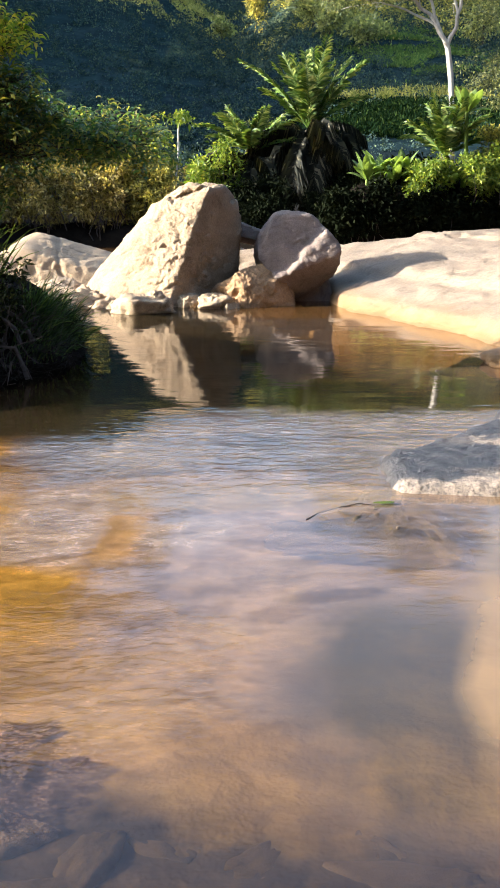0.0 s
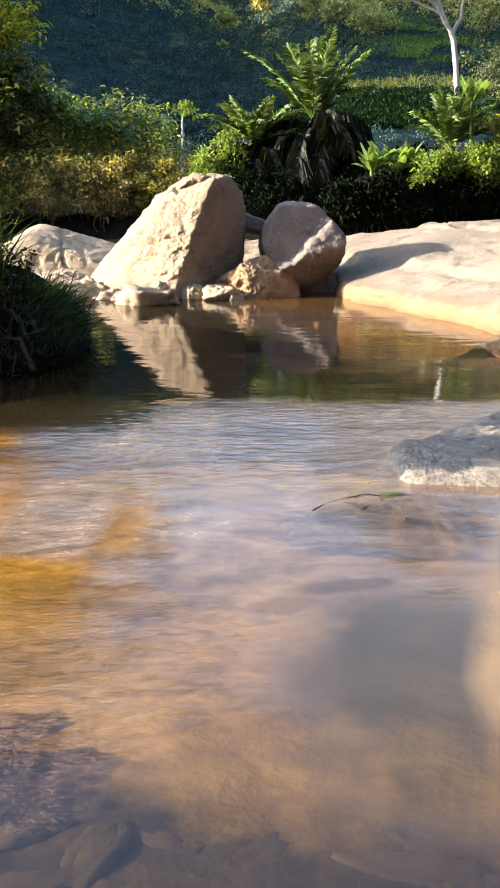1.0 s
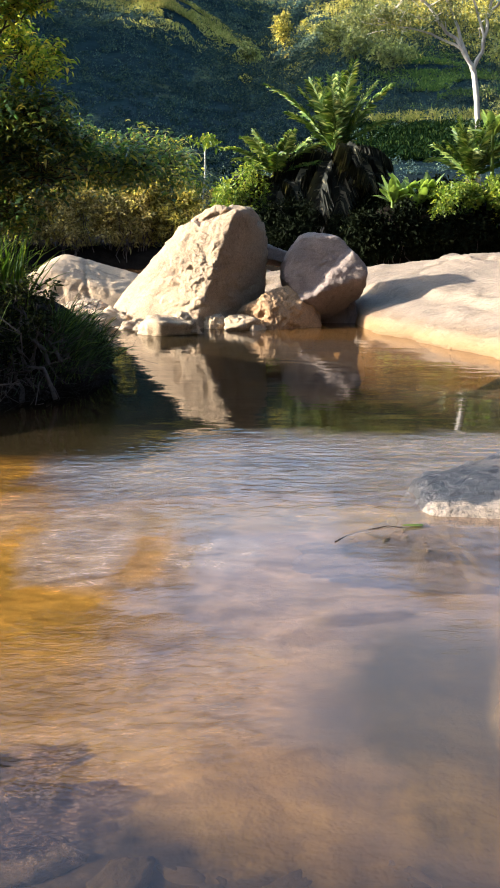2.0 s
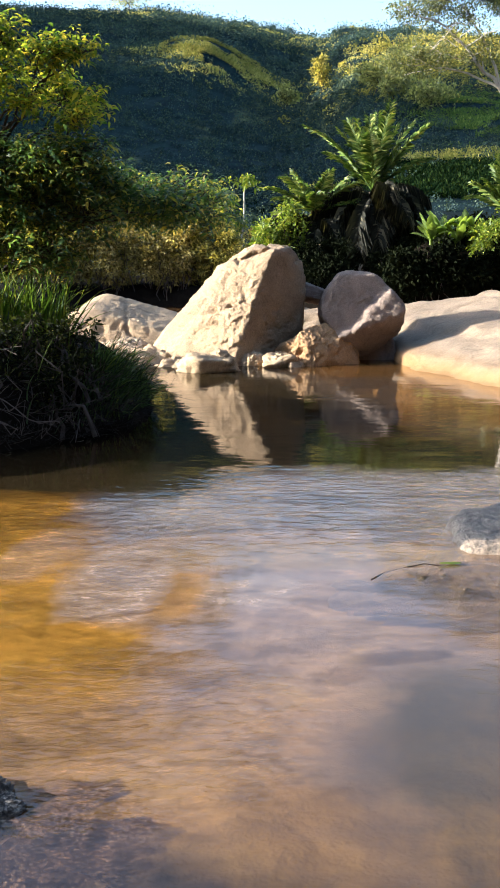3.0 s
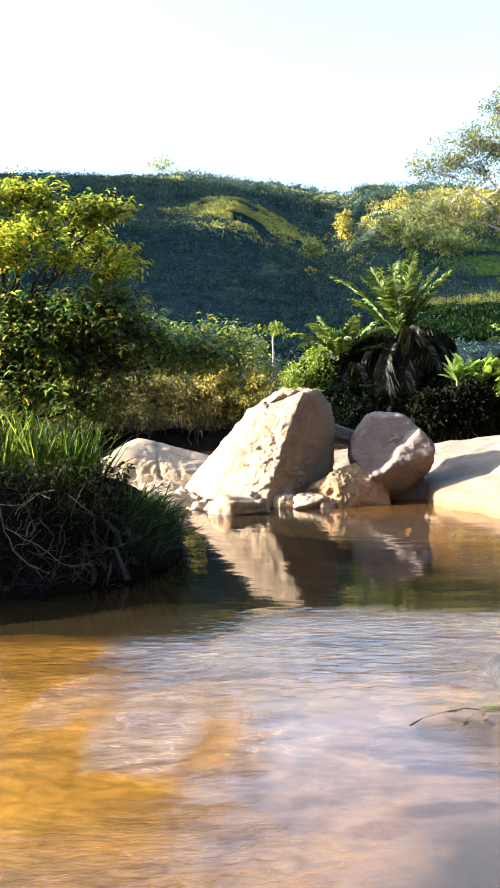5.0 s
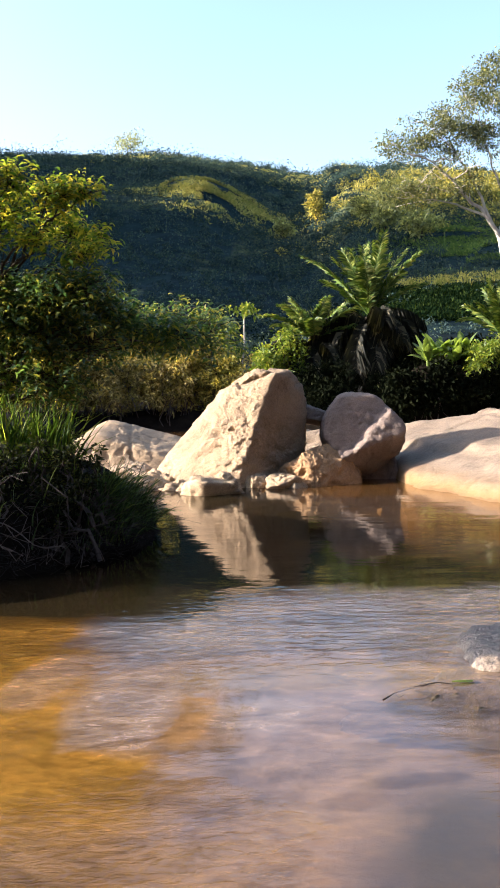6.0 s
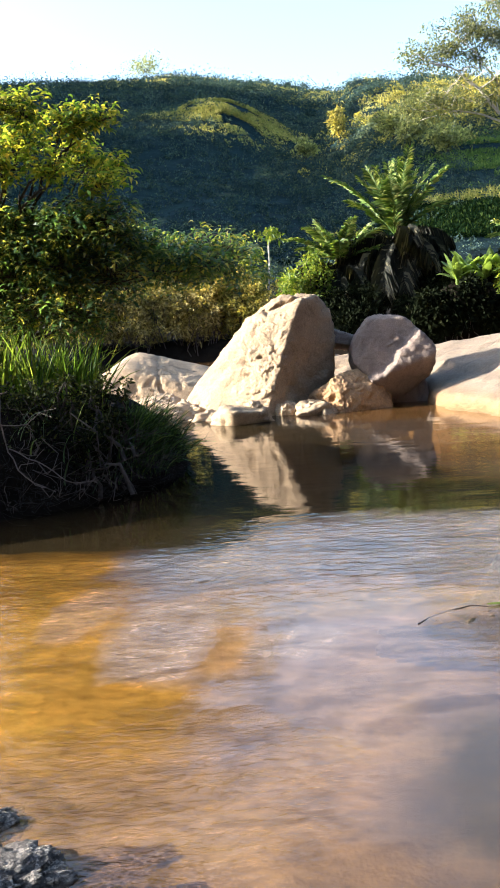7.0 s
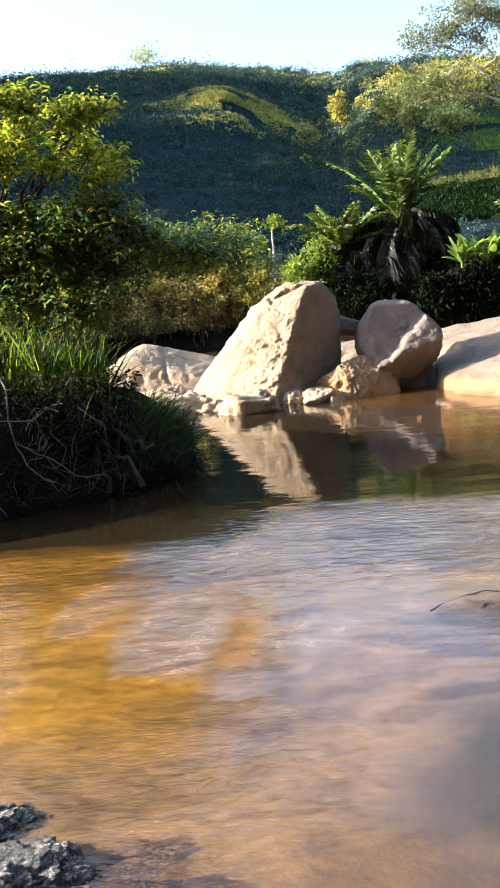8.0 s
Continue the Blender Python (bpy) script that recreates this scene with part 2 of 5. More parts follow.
def ground_material():
    m = Nodes("river_sand_soil_and_grass")
    pos = m.place()
    sep = m.add("ShaderNodeSeparateXYZ")
    m.link(pos, sep.inputs[0])
    sand = m.ramp(m.noise(1.3, 5, 0.6, distort=0.8), [(0.3, (0.09, 0.058, 0.022)), (0.5, (0.20, 0.132, 0.045)), (0.7, (0.30, 0.215, 0.085))])
    silt = m.ramp(m.noise(0.55, 4, 0.55, m.scaled(pos, (0.6, 1.5, 1.0)), 1.0), [(0.56, (0, 0, 0)), (0.68, (0.6, 0.6, 0.6))])
    sand = m.mixc(silt, sand, (0.20, 0.14, 0.07))
    cob = m.add("ShaderNodeTexVoronoi")
    cob.inputs["Scale"].default_value = 7.0
    m.link(m.scaled(pos, (1.0, 1.3, 1.0)), cob.inputs["Vector"])
    stones = m.mixc(m.ramp(m.noise(0.8, 4, 0.6), [(0.45, (0, 0, 0)), (0.62, (0.8, 0.8, 0.8))]), (1.0, 1.0, 1.0), m.ramp(cob.outputs[0], [(0.15, (1.12, 1.1, 1.0)), (0.65, (0.72, 0.70, 0.67))]))
    sand = m.mixc(1.0, sand, stones, "MULTIPLY")
    sand = m.mixc(1.0, sand, m.ramp(m.noise(4, 4, 0.55), [(0.3, (0.82, 0.80, 0.78)), (0.7, (1.10, 1.10, 1.10))]), "MULTIPLY")
    edge = m.math("ADD", sep.outputs[1], m.math("MULTIPLY", m.math("SUBTRACT", m.noise(1.1, 5, 0.6), 0.5), 1.6))
    edge = m.math("ADD", edge, m.math("MULTIPLY", m.math("ADD", sep.outputs[0], 0.7, True), 0.45))
    stony = m.ramp(m.math("MULTIPLY", edge, 0.1), [(0.32, (1, 1, 1)), (0.38, (0, 0, 0))])
    sand = m.mixc(stony, sand, m.ramp(m.noise(4.5, 6, 0.7), [(0.35, (0.02, 0.016, 0.016)), (0.6, (0.05, 0.038, 0.033)), (0.75, (0.12, 0.085, 0.05))]))
    # Soil held near-black, with the banks' deep shade put into it.
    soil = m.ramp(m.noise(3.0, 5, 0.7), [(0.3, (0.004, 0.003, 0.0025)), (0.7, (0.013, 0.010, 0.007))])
    tuft = m.noise(0.9, 6, 0.75)
    # Hill ground is blue-green in its low stops, with haze put into the colour.
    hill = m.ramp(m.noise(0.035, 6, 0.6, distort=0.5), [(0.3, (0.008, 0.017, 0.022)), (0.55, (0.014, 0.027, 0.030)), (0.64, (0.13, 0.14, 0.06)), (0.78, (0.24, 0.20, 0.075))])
    hill = m.mixc(1.0, hill, m.ramp(m.noise(0.22, 6, 0.7, distort=0.8), [(0.36, (0.55, 0.62, 0.65)), (0.5, (1.0, 1.0, 1.0)), (0.66, (1.5, 1.45, 1.2))]), "MULTIPLY")
    hill = m.mixc(1.0, hill, m.ramp(tuft, [(0.3, (0.5, 0.55, 0.5)), (0.7, (1.3, 1.25, 1.1))]), "MULTIPLY")
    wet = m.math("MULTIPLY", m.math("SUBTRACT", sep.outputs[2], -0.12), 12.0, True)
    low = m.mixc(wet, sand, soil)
    far = m.math("MULTIPLY", m.math("SUBTRACT", sep.outputs[1], 54.0), 0.1, True)
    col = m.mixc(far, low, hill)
    b1 = m.bump(tuft, 0.25, 0.15)
    b2 = m.bump(m.noise(7, 5, 0.65), 0.2, 0.02, b1)
    return m.done(m.principled(col, 0.95, b2, 0.03))


def water_material():
    """Clear brown river water: mirror by Fresnel over a tinted, silt-clouded body; wavelets in bump."""
    m = Nodes("brown_river_water")
    pos = m.place()
    sep = m.add("ShaderNodeSeparateXYZ")
    m.link(pos, sep.inputs[0])
    X, Y = sep.outputs[0], sep.outputs[1]
    add = lambda *v: v[0] if len(v) == 1 else m.math("ADD", v[0], add(*v[1:]))
    mul = lambda a, b: m.math("MULTIPLY", a, b)
    sub = lambda a, b: m.math("SUBTRACT", a, b)
    wob = lambda n, k: mul(sub(n, 0.5), k)
    step = lambda v, lo, hi: m.math("DIVIDE", sub(v, lo), hi - lo, True)       # 0 at lo, 1 at hi
    inv = lambda v: sub(1.0, v)

    def oval(cx, cy, rx, ry, lean, ragged):
        """1 inside a ragged oval, 0 outside."""
        u = sub(X, cx)
        w = m.math("DIVIDE", sub(sub(Y, cy), mul(u, lean)), ry)
        u = m.math("DIVIDE", u, rx)
        return m.ramp(add(mul(u, u), mul(w, w), ragged), [(0.45, (1, 1, 1)), (1.0, (0, 0, 0))])

    drift = m.noise(0.9, 4, 0.6, m.scaled(pos, (0.8, 1.3, 1.0)), 0.8)
    torn = m.noise(2.6, 5, 0.65, m.scaled(pos, (0.8, 1.2, 1.0)), 0.6)
    # wavelets: a breezy reach, a riffle over the stony shallows, smooth glides between
    ragged = add(Y, wob(m.noise(0.8, 4, 0.6, m.scaled(pos, (0.6, 1.0, 1.0))), 1.8))
    lee = sub(ragged, mul(m.math("ADD", X, 1.8, True), 1.0))
    breeze = mul(step(ragged, 6.5, 7.5), inv(step(lee, 8.2, 9.0)))
    breeze = add(0.05, mul(breeze, 0.95))
    sheen_patch = oval(-1.40, 6.25, 0.42, 1.05, 0.0, add(wob(torn, 1.6), wob(drift, 0.8)))
    riffle = m.math("MAXIMUM", m.math("MAXIMUM", mul(sheen_patch, 0.65), mul(oval(-2.3, 6.3, 0.6, 1.3, 0.0, wob(torn, 1.6)), 0.45)),
                    mul(oval(-1.0, 4.1, 1.1, 0.95, 0.0, wob(torn, 1.4)), 0.8))
    long_wave = m.noise(2.8, 3, 0.5, m.scaled(pos, (1.5, 3.4, 1.0)), 0.5)
    chop = m.noise(9.5, 3, 0.55, m.scaled(pos, (0.8, 1.7, 1.0)), 0.7)
    swell = m.noise(1.1, 2, 0.5, m.scaled(pos, (0.7, 1.4, 1.0)), 0.4)
    n1 = m.bump(swell, 0.25, 0.03)
    n2 = m.bump(mul(long_wave, breeze), 0.55, 0.035, n1)
    n3 = m.bump(mul(chop, add(mul(riffle, 0.9), mul(inv(step(Y, 7.8, 8.8)), 0.045), 0.014)), 0.8, 0.022, n2)
    clear = m.add("ShaderNodeBsdfTransparent")
    clear.inputs[0].default_value = (0.87, 0.70, 0.38, 1)
    # silt and sand in and under the water; sheen and shadow painted in
    # gold bed colour; its outline paints where the tree's reflection hides the sky
    reach_in = add(X, mul(step(Y, 5.15, 5.7), 0.75), mul(m.math("MAXIMUM", sub(Y, 5.5), 0.0), 0.18))
    gold = inv(step(add(reach_in, wob(drift, 0.8), wob(torn, 0.5)), -1.05, -0.60))
    gold = m.math("MAXIMUM", gold, mul(oval(-0.92, 6.0, 0.24, 0.65, 0.0, add(wob(torn, 1.8), wob(drift, 0.8))), 0.45))
    gold = mul(gold, step(add(Y, wob(torn, 0.8)), 3.6, 4.6))
    # a grey shadow and the sunlit sand beside it, painted into the silt
    sand_edge = sub(add(X, wob(drift, 0.35)), add(0.90, mul(m.math("MAXIMUM", sub(Y, 3.9), 0.0), 0.30)))
    lit_sand = step(sand_edge, 0.0, 0.16)
    shadow_strip = mul(step(add(X, wob(drift, 1.0)), -0.05, 0.50), inv(step(add(Y, wob(torn, 0.6)), 4.6, 5.3)))
    near_tan = mul(inv(step(add(Y, wob(drift, 1.2)), 3.6, 4.6)), inv(shadow_strip))
    # the lavender base carries part of the reflected sky
    silt = m.mixc(near_tan, (0.155, 0.109, 0.092), (0.165, 0.098, 0.050))
    margin = inv(step(add(Y, wob(torn, 0.7), mul(m.math("ADD", X, 0.5, True), 0.35)), 3.0, 3.4))
    silt = m.mixc(margin, silt, (0.028, 0.020, 0.018))
    silt = m.mixc(gold, silt, (0.225, 0.112, 0.018))
    silt = m.mixc(mul(shadow_strip, inv(margin)), silt, (0.042, 0.031, 0.018))
    # pale band: sky reflected off the breezy reach, put into the silt colour
    silt = m.mixc(mul(step(add(Y, wob(torn, 0.8)), 7.0, 7.9), inv(gold)), silt, (0.18, 0.148, 0.135))
    silt = m.mixc(mul(lit_sand, inv(margin)), silt, (0.225, 0.138, 0.055))
    bar = oval(-0.1, 6.85, 1.5, 0.42, 0.08, wob(torn, 0.5))
    silt = m.mixc(bar, silt, (0.18, 0.125, 0.08))
    # two pale ovals: reflected sky painted into the silt colour
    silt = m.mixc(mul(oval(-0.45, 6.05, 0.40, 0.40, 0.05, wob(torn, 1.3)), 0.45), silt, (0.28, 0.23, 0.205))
    silt = m.mixc(mul(sheen_patch, 0.6), silt, (0.27, 0.225, 0.21))
    silt = m.mixc(mul(oval(-2.15, 6.8, 0.30, 0.8, 0.0, wob(torn, 1.4)), 0.5), silt, (0.27, 0.19, 0.15))
    # pebbly shallows by the near rocks
    peb = m.add("ShaderNodeTexVoronoi")
    peb.inputs["Scale"].default_value = 70.0
    m.link(m.scaled(pos, (0.8, 1.0, 1.0)), peb.inputs["Vector"])
    gravel = m.mixc(m.ramp(peb.outputs[0], [(0.25, (1, 1, 1)), (0.6, (0, 0, 0))]), (0.050, 0.032, 0.026), m.ramp(m.noise(6, 5, 0.7), [(0.35, (0.11, 0.07, 0.048)), (0.50, (0.22, 0.125, 0.078)), (0.65, (0.33, 0.215, 0.14))]))
    silt = m.mixc(mul(oval(-1.0, 3.2, 0.50, 0.48, 0.0, wob(torn, 1.4)), 0.8), silt, gravel)
    busy = m.math("MAXIMUM", gold, inv(m.math("MAXIMUM", shadow_strip, lit_sand)))
    blotch = m.ramp(m.noise(1.3, 6, 0.62, m.scaled(pos, (0.8, 1.3, 1.0)), 1.4), [(0.34, (0.55, 0.53, 0.55)), (0.50, (1.0, 1.0, 1.0)), (0.66, (1.35, 1.27, 1.15))])
    silt = m.mixc(add(0.3, mul(busy, 0.6)), silt, m.mixc(1.0, silt, blotch, "MULTIPLY"))
    grit = m.ramp(m.noise(8.0, 6, 0.7, m.scaled(pos, (0.7, 1.1, 1.0)), 1.1), [(0.36, (0.50, 0.48, 0.48)), (0.50, (1.0, 1.0, 1.0)), (0.64, (1.55, 1.45, 1.25))])
    silt = m.mixc(mul(busy, 0.85), silt, m.mixc(1.0, silt, grit, "MULTIPLY"))
    # ragged ovals that multiply the silt darker
    for cx, cy, rx, ry, lean, dark in ((0.46, 4.97, 0.36, 0.11, 0.22, 0.45), (0.15, 4.72, 0.20, 0.14, 0.3, 0.6), (-0.45, 5.02, 0.35, 0.14, 0.1, 0.7), (-1.25, 5.55, 0.32, 0.06, 0.4, 0.5), (-0.48, 3.78, 0.26, 0.035, 0.08, 0.5),
                                       (-0.85, 3.32, 0.05, 0.26, 0.5, 0.5), (-1.05, 4.85, 0.40, 0.30, 0.0, 0.62), (0.95, 6.02, 0.75, 0.14, -0.12, 0.55), (0.70, 6.30, 0.40, 0.18, 0.0, 0.6)):
        mark = oval(cx, cy, rx, ry, lean, wob(torn, 1.5))
        silt = m.mixc(mark, silt, m.mixc(1.0, silt, (dark, dark, dark * 1.08), "MULTIPLY"))
    shelf = sub(mul(X, 0.93), mul(sub(24.8, Y), 0.368))
    wash = oval(1.3, 19.6, 2.3, 1.9, 0.0, wob(drift, 0.5))
    apron = mul(m.math("MAXIMUM", mul(step(shelf, -3.4, -0.4), 0.9), wash), step(Y, 10.0, 13.0))
    silt = m.mixc(apron, silt, (0.15, 0.073, 0.021))
    # the body turns darker beyond about y 8.4, nearer at the left
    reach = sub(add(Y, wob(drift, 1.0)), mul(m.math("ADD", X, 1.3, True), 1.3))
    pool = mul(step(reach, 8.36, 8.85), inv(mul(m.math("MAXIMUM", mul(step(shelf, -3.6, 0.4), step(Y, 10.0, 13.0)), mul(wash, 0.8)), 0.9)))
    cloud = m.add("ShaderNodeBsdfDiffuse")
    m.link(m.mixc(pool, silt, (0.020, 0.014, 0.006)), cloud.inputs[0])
    body = m.add("ShaderNodeMixShader")
    murk = m.math("MAXIMUM", mul(pool, 0.95), add(0.60, mul(shadow_strip, 0.25), mul(wob(drift, 0.5), 1.0)))
    m.link(mul(murk, add(0.50, mul(step(add(Y, wob(torn, 0.5)), 2.85, 3.7), 0.50))), body.inputs[0])
    m.link(clear.outputs[0], body.inputs[1])
    m.link(cloud.outputs[0], body.inputs[2])
    fres = m.add("ShaderNodeFresnel")
    fres.inputs[0].default_value = 1.50
    m.link(n3, fres.inputs["Normal"])
    gloss = m.add("ShaderNodeBsdfGlossy")
    gloss.inputs["Roughness"].default_value = 0.02
    m.link(n3, gloss.inputs["Normal"])
    mix = m.add("ShaderNodeMixShader")
    m.link(fres.outputs[0], mix.inputs[0])
    m.link(body.outputs[0], mix.inputs[1])
    m.link(gloss.outputs[0], mix.inputs[2])
    return m.done(mix.outputs[0])


# ---- mesh helpers ----
def mesh_from(name, verts, faces, material, smooth=True):
    """A mesh from numpy arrays: verts (n, 3), faces (m, 3 or 4)."""
    me = bpy.data.meshes.new(name)
    verts, faces = np.asarray(verts, dtype=np.float32), np.asarray(faces, dtype=np.int32)
    k = faces.shape[1]
    me.vertices.add(len(verts))
    me.vertices.foreach_set("co", verts.ravel())
    me.loops.add(faces.size)
    me.loops.foreach_set("vertex_index", faces.ravel())
    me.polygons.add(len(faces))
    me.polygons.foreach_set("loop_start", np.arange(0, faces.size, k, dtype=np.int32))
    me.polygons.foreach_set("use_smooth", np.full(len(faces), smooth))
    me.update(calc_edges=True)
    me.validate()
    me.materials.append(material)
    return me


def child(name, me, parent, label=""):
    ob = new(name, me)
    ob.parent = parent
    return tagged(ob, label)


def thing(name, label, category, group="", at=(0, 0, 0)):
    ob = new(name)
    ob.location = at
    ob.empty_display_size = 0.2
    return tagged(ob, label, category, group)


def fbm(points, scale, octaves=4, seed=0.0):
    """Fractal noise at points (n, 3), about -1 to 1."""
    off = Vector((seed * 17.3, seed * 5.1, seed * 9.7))
    return np.array([noise.fractal(Vector(p) * scale + off, 1.0, 2.0, octaves) for p in points])


def tube(path, radii, sides=6):
    """Rings along a path of points: verts and quads."""
    path = np.asarray(path, dtype=float)
    verts, faces = [], []
    for i, p in enumerate(path):
        d = path[min(i + 1, len(path) - 1)] - path[max(i - 1, 0)]
        d = d / (np.linalg.norm(d) + 1e-9)
        a = np.cross(d, (0.31, 0.87, 0.4))
        a /= np.linalg.norm(a) + 1e-9
        b = np.cross(d, a)
        for k in range(sides):
            w = 2 * math.pi * k / sides
            verts.append(p + (a * math.cos(w) + b * math.sin(w)) * radii[i])
    for i in range(len(path) - 1):
        for k in range(sides):
            q = (k + 1) % sides
            faces.append((i * sides + k, i * sides + q, (i + 1) * sides + q, (i + 1) * sides + k))
    return np.array(verts), np.array(faces)


def joined(pieces):
    """Several (verts, faces) as one."""
    verts, faces, n = [], [], 0
    for v, f in pieces:
        verts.append(v)
        faces.append(f + n)
        n += len(v)
    return np.concatenate(verts), np.concatenate(faces)


def unit(v):
    return v / (np.linalg.norm(v, axis=-1, keepdims=True) + 1e-9)


def leaves(rng, at, along, length, width, droop=0.25):
    """Folded leaves: each two triangles a side round a bent midrib."""
    n = len(at)
    side = unit(np.cross(along, unit(rng.normal(size=(n, 3)) + np.array([0, 0, 0.6]))))
    up = np.cross(side, along)
    L, W = np.reshape(length, (-1, 1)) * np.ones((n, 1)), np.reshape(width, (-1, 1)) * np.ones((n, 1))
    mid = at + along * L * 0.5 - up * W * 0.12
    tip = at + along * L + np.array([0, 0, -1.0]) * L * droop
    v = np.stack([at, mid + side * W * 0.5 + up * W * 0.2, tip, mid - side * W * 0.5 + up * W * 0.2], 1).reshape(-1, 3)
    i = np.arange(n)[:, None] * 4
    f = np.concatenate([i + np.array([0, 1, 2]), i + np.array([0, 2, 3])])
    return v, f


def lobes(rng, center, radii, count, spread=0.55):
    """Clump centres in the outer shell of an ellipsoid, uneven."""
    d = unit(rng.normal(size=(count, 3)))
    r = ((1 - spread) + spread * rng.random((count, 1))) * np.where(rng.random((count, 1)) < 0.18, 1.28, 1.0)
    return np.asarray(center) + d * r * np.asarray(radii), d


def crown_mesh(name, rng, clumps, per, clump_r, size, material, width=0.45, droop=0.25, up=0.3):
    """Many leaves round clump centres; clump_r may be one number or one a clump."""
    c = np.repeat(clumps, per, axis=0)
    cr = np.repeat(np.broadcast_to(np.asarray(clump_r, dtype=float).reshape(-1, 1), (len(clumps), 1)), per, axis=0)
    d = unit(rng.normal(size=c.shape))
    at = c + d * cr * rng.random((len(c), 1)) ** 0.5 * np.array([1, 1, 0.75])
    along = unit(d + rng.normal(size=d.shape) * 0.6 + np.array([0, 0, up]))
    ln = size * (0.6 + 0.8 * rng.random(len(c)))
    v, f = leaves(rng, at, along, ln, ln * width, droop)
    return mesh_from(name, v, f, material, False)


def rosettes(name, rng, tips, per, size, material, width=0.34):
    """Leaves spread flat round the twig ends, with gaps between one tuft and the next."""
    c = np.repeat(tips, per, axis=0)
    n = len(c)
    tilt = np.repeat(rng.normal(size=(len(tips), 3)) * 0.35, per, axis=0)
    a = rng.random(n) * 6.2832
    along = unit(np.stack([np.cos(a), np.sin(a), 0.12 + 0.3 * rng.normal(size=n)], 1))
    at = c + along * 0.03 + rng.normal(size=(n, 3)) * np.array([0.035, 0.035, 0.05]) - np.array([0, 0, 0.05]) * rng.random((n, 1))
    up = unit(np.array([0, 0, 1.0]) + tilt + rng.normal(size=(n, 3)) * 0.25)
    side = unit(np.cross(along, up))
    up = np.cross(side, along)
    L = (size * (0.6 + 0.7 * rng.random(n)))[:, None]
    W = L * width
    k1, k2 = at + along * L * 0.38, at + along * L * 0.75 - np.array([0, 0, 0.10]) * L
    tip = at + along * L - np.array([0, 0, 0.42]) * L
    v = np.stack([at, k1 + side * W * 0.45 + up * W * 0.12, k2 + side * W * 0.42 + up * W * 0.1, tip, k2 - side * W * 0.42 + up * W * 0.1, k1 - side * W * 0.45 + up * W * 0.12], 1).reshape(-1, 3)
    q = np.arange(n)[:, None] * 6
    f = np.concatenate([q + np.array([0, 1, 5]), q + np.array([1, 2, 5]), q + np.array([2, 4, 5]), q + np.array([2, 3, 4])])
    return mesh_from(name, v, f, material, False)


def broad_tree(name, label, base, crotch, blobs, leaf, bark, r0, seed, per=9, size=0.16, more=1.0):
    """Trunk, limbs, fine twigs and open sprays of broad leaves; blobs: (centre, radii, tufts)."""
    rng = np.random.default_rng(seed)
    tree = thing(name, label, "tree", "trees", base)
    b = np.asarray(base, float)
    c = np.asarray(crotch, float) - b
    v, f = tube(bent(rng, (0, 0, -0.3), c, 7, 0.03), np.linspace(r0, r0 * 0.65, 7), 9)
    child("trunk", mesh_from("trunk", v, f, bark), tree)
    add_limbs(rng, tree, c, [np.asarray(q[0]) - b for q in blobs], r0 * 0.4, bark, 0.3)
    tips, pieces = [], []
    for q in blobs:
        o = np.asarray(q[0]) - b
        d = rng.normal(size=(max(3, int(q[2] * more)), 3))
        t = o + unit(d) * rng.random((len(d), 1)) ** 0.5 * np.asarray(q[1]) * 1.25
        tips.append(t)
        for e in t:
            pieces.append(tube(bent(rng, o + (e - o) * 0.1 - np.array([0, 0, 0.06]), e, 4, 0.1), np.linspace(0.007, 0.003, 4), 4))
    v, f = joined(pieces)
    tagged(child("twig", mesh_from("twig", v, f, bark), tree), "", "", "", "stuff")
    child("crown", rosettes("crown", rng, np.concatenate(tips), per, size, leaf), tree)
    return tree


def bent(rng, a, b, n=6, sway=0.12):
    """A wavering way from a to b."""
    a, b = np.asarray(a, float), np.asarray(b, float)
    t = np.linspace(0, 1, n)[:, None]
    p = a + (b - a) * t
    w = rng.normal(size=(n, 3)) * sway * np.linalg.norm(b - a) * np.sin(t * math.pi)
    return p + w


def add_limbs(rng, parent, base, targets, r0, material, rise=0.5, sway=0.06):
    """Limbs from a crotch out to several clumps, each with a few twigs."""
    for q in targets:
        mid = np.asarray(base) + (np.asarray(q) - base) * 0.5 + np.array([0, 0, rise])
        way = np.concatenate([bent(rng, base, mid, 5, sway), bent(rng, mid, q, 5, sway)[1:]])
        pieces = [tube(way, np.linspace(r0, r0 * 0.18, len(way)), 6)]
        for _ in range(3):
            k = rng.integers(3, len(way) - 1)
            tip = way[k] + rng.normal(size=3) * 0.12 * np.linalg.norm(np.asarray(q) - base) * 0.5
            pieces.append(tube(bent(rng, way[k], tip, 4, 0.1), np.linspace(r0 * 0.35, r0 * 0.08, 4), 5))
        v, f = joined(pieces)
        child("limb", mesh_from("limb", v, f, material), parent)


# ---- ground ----
def interp(v, xs, ys):
    return np.interp(v, xs, ys)


def smooth(v, a, b):
    t = np.clip((v - a) / (b - a), 0, 1)
    return t * t * (3 - 2 * t)


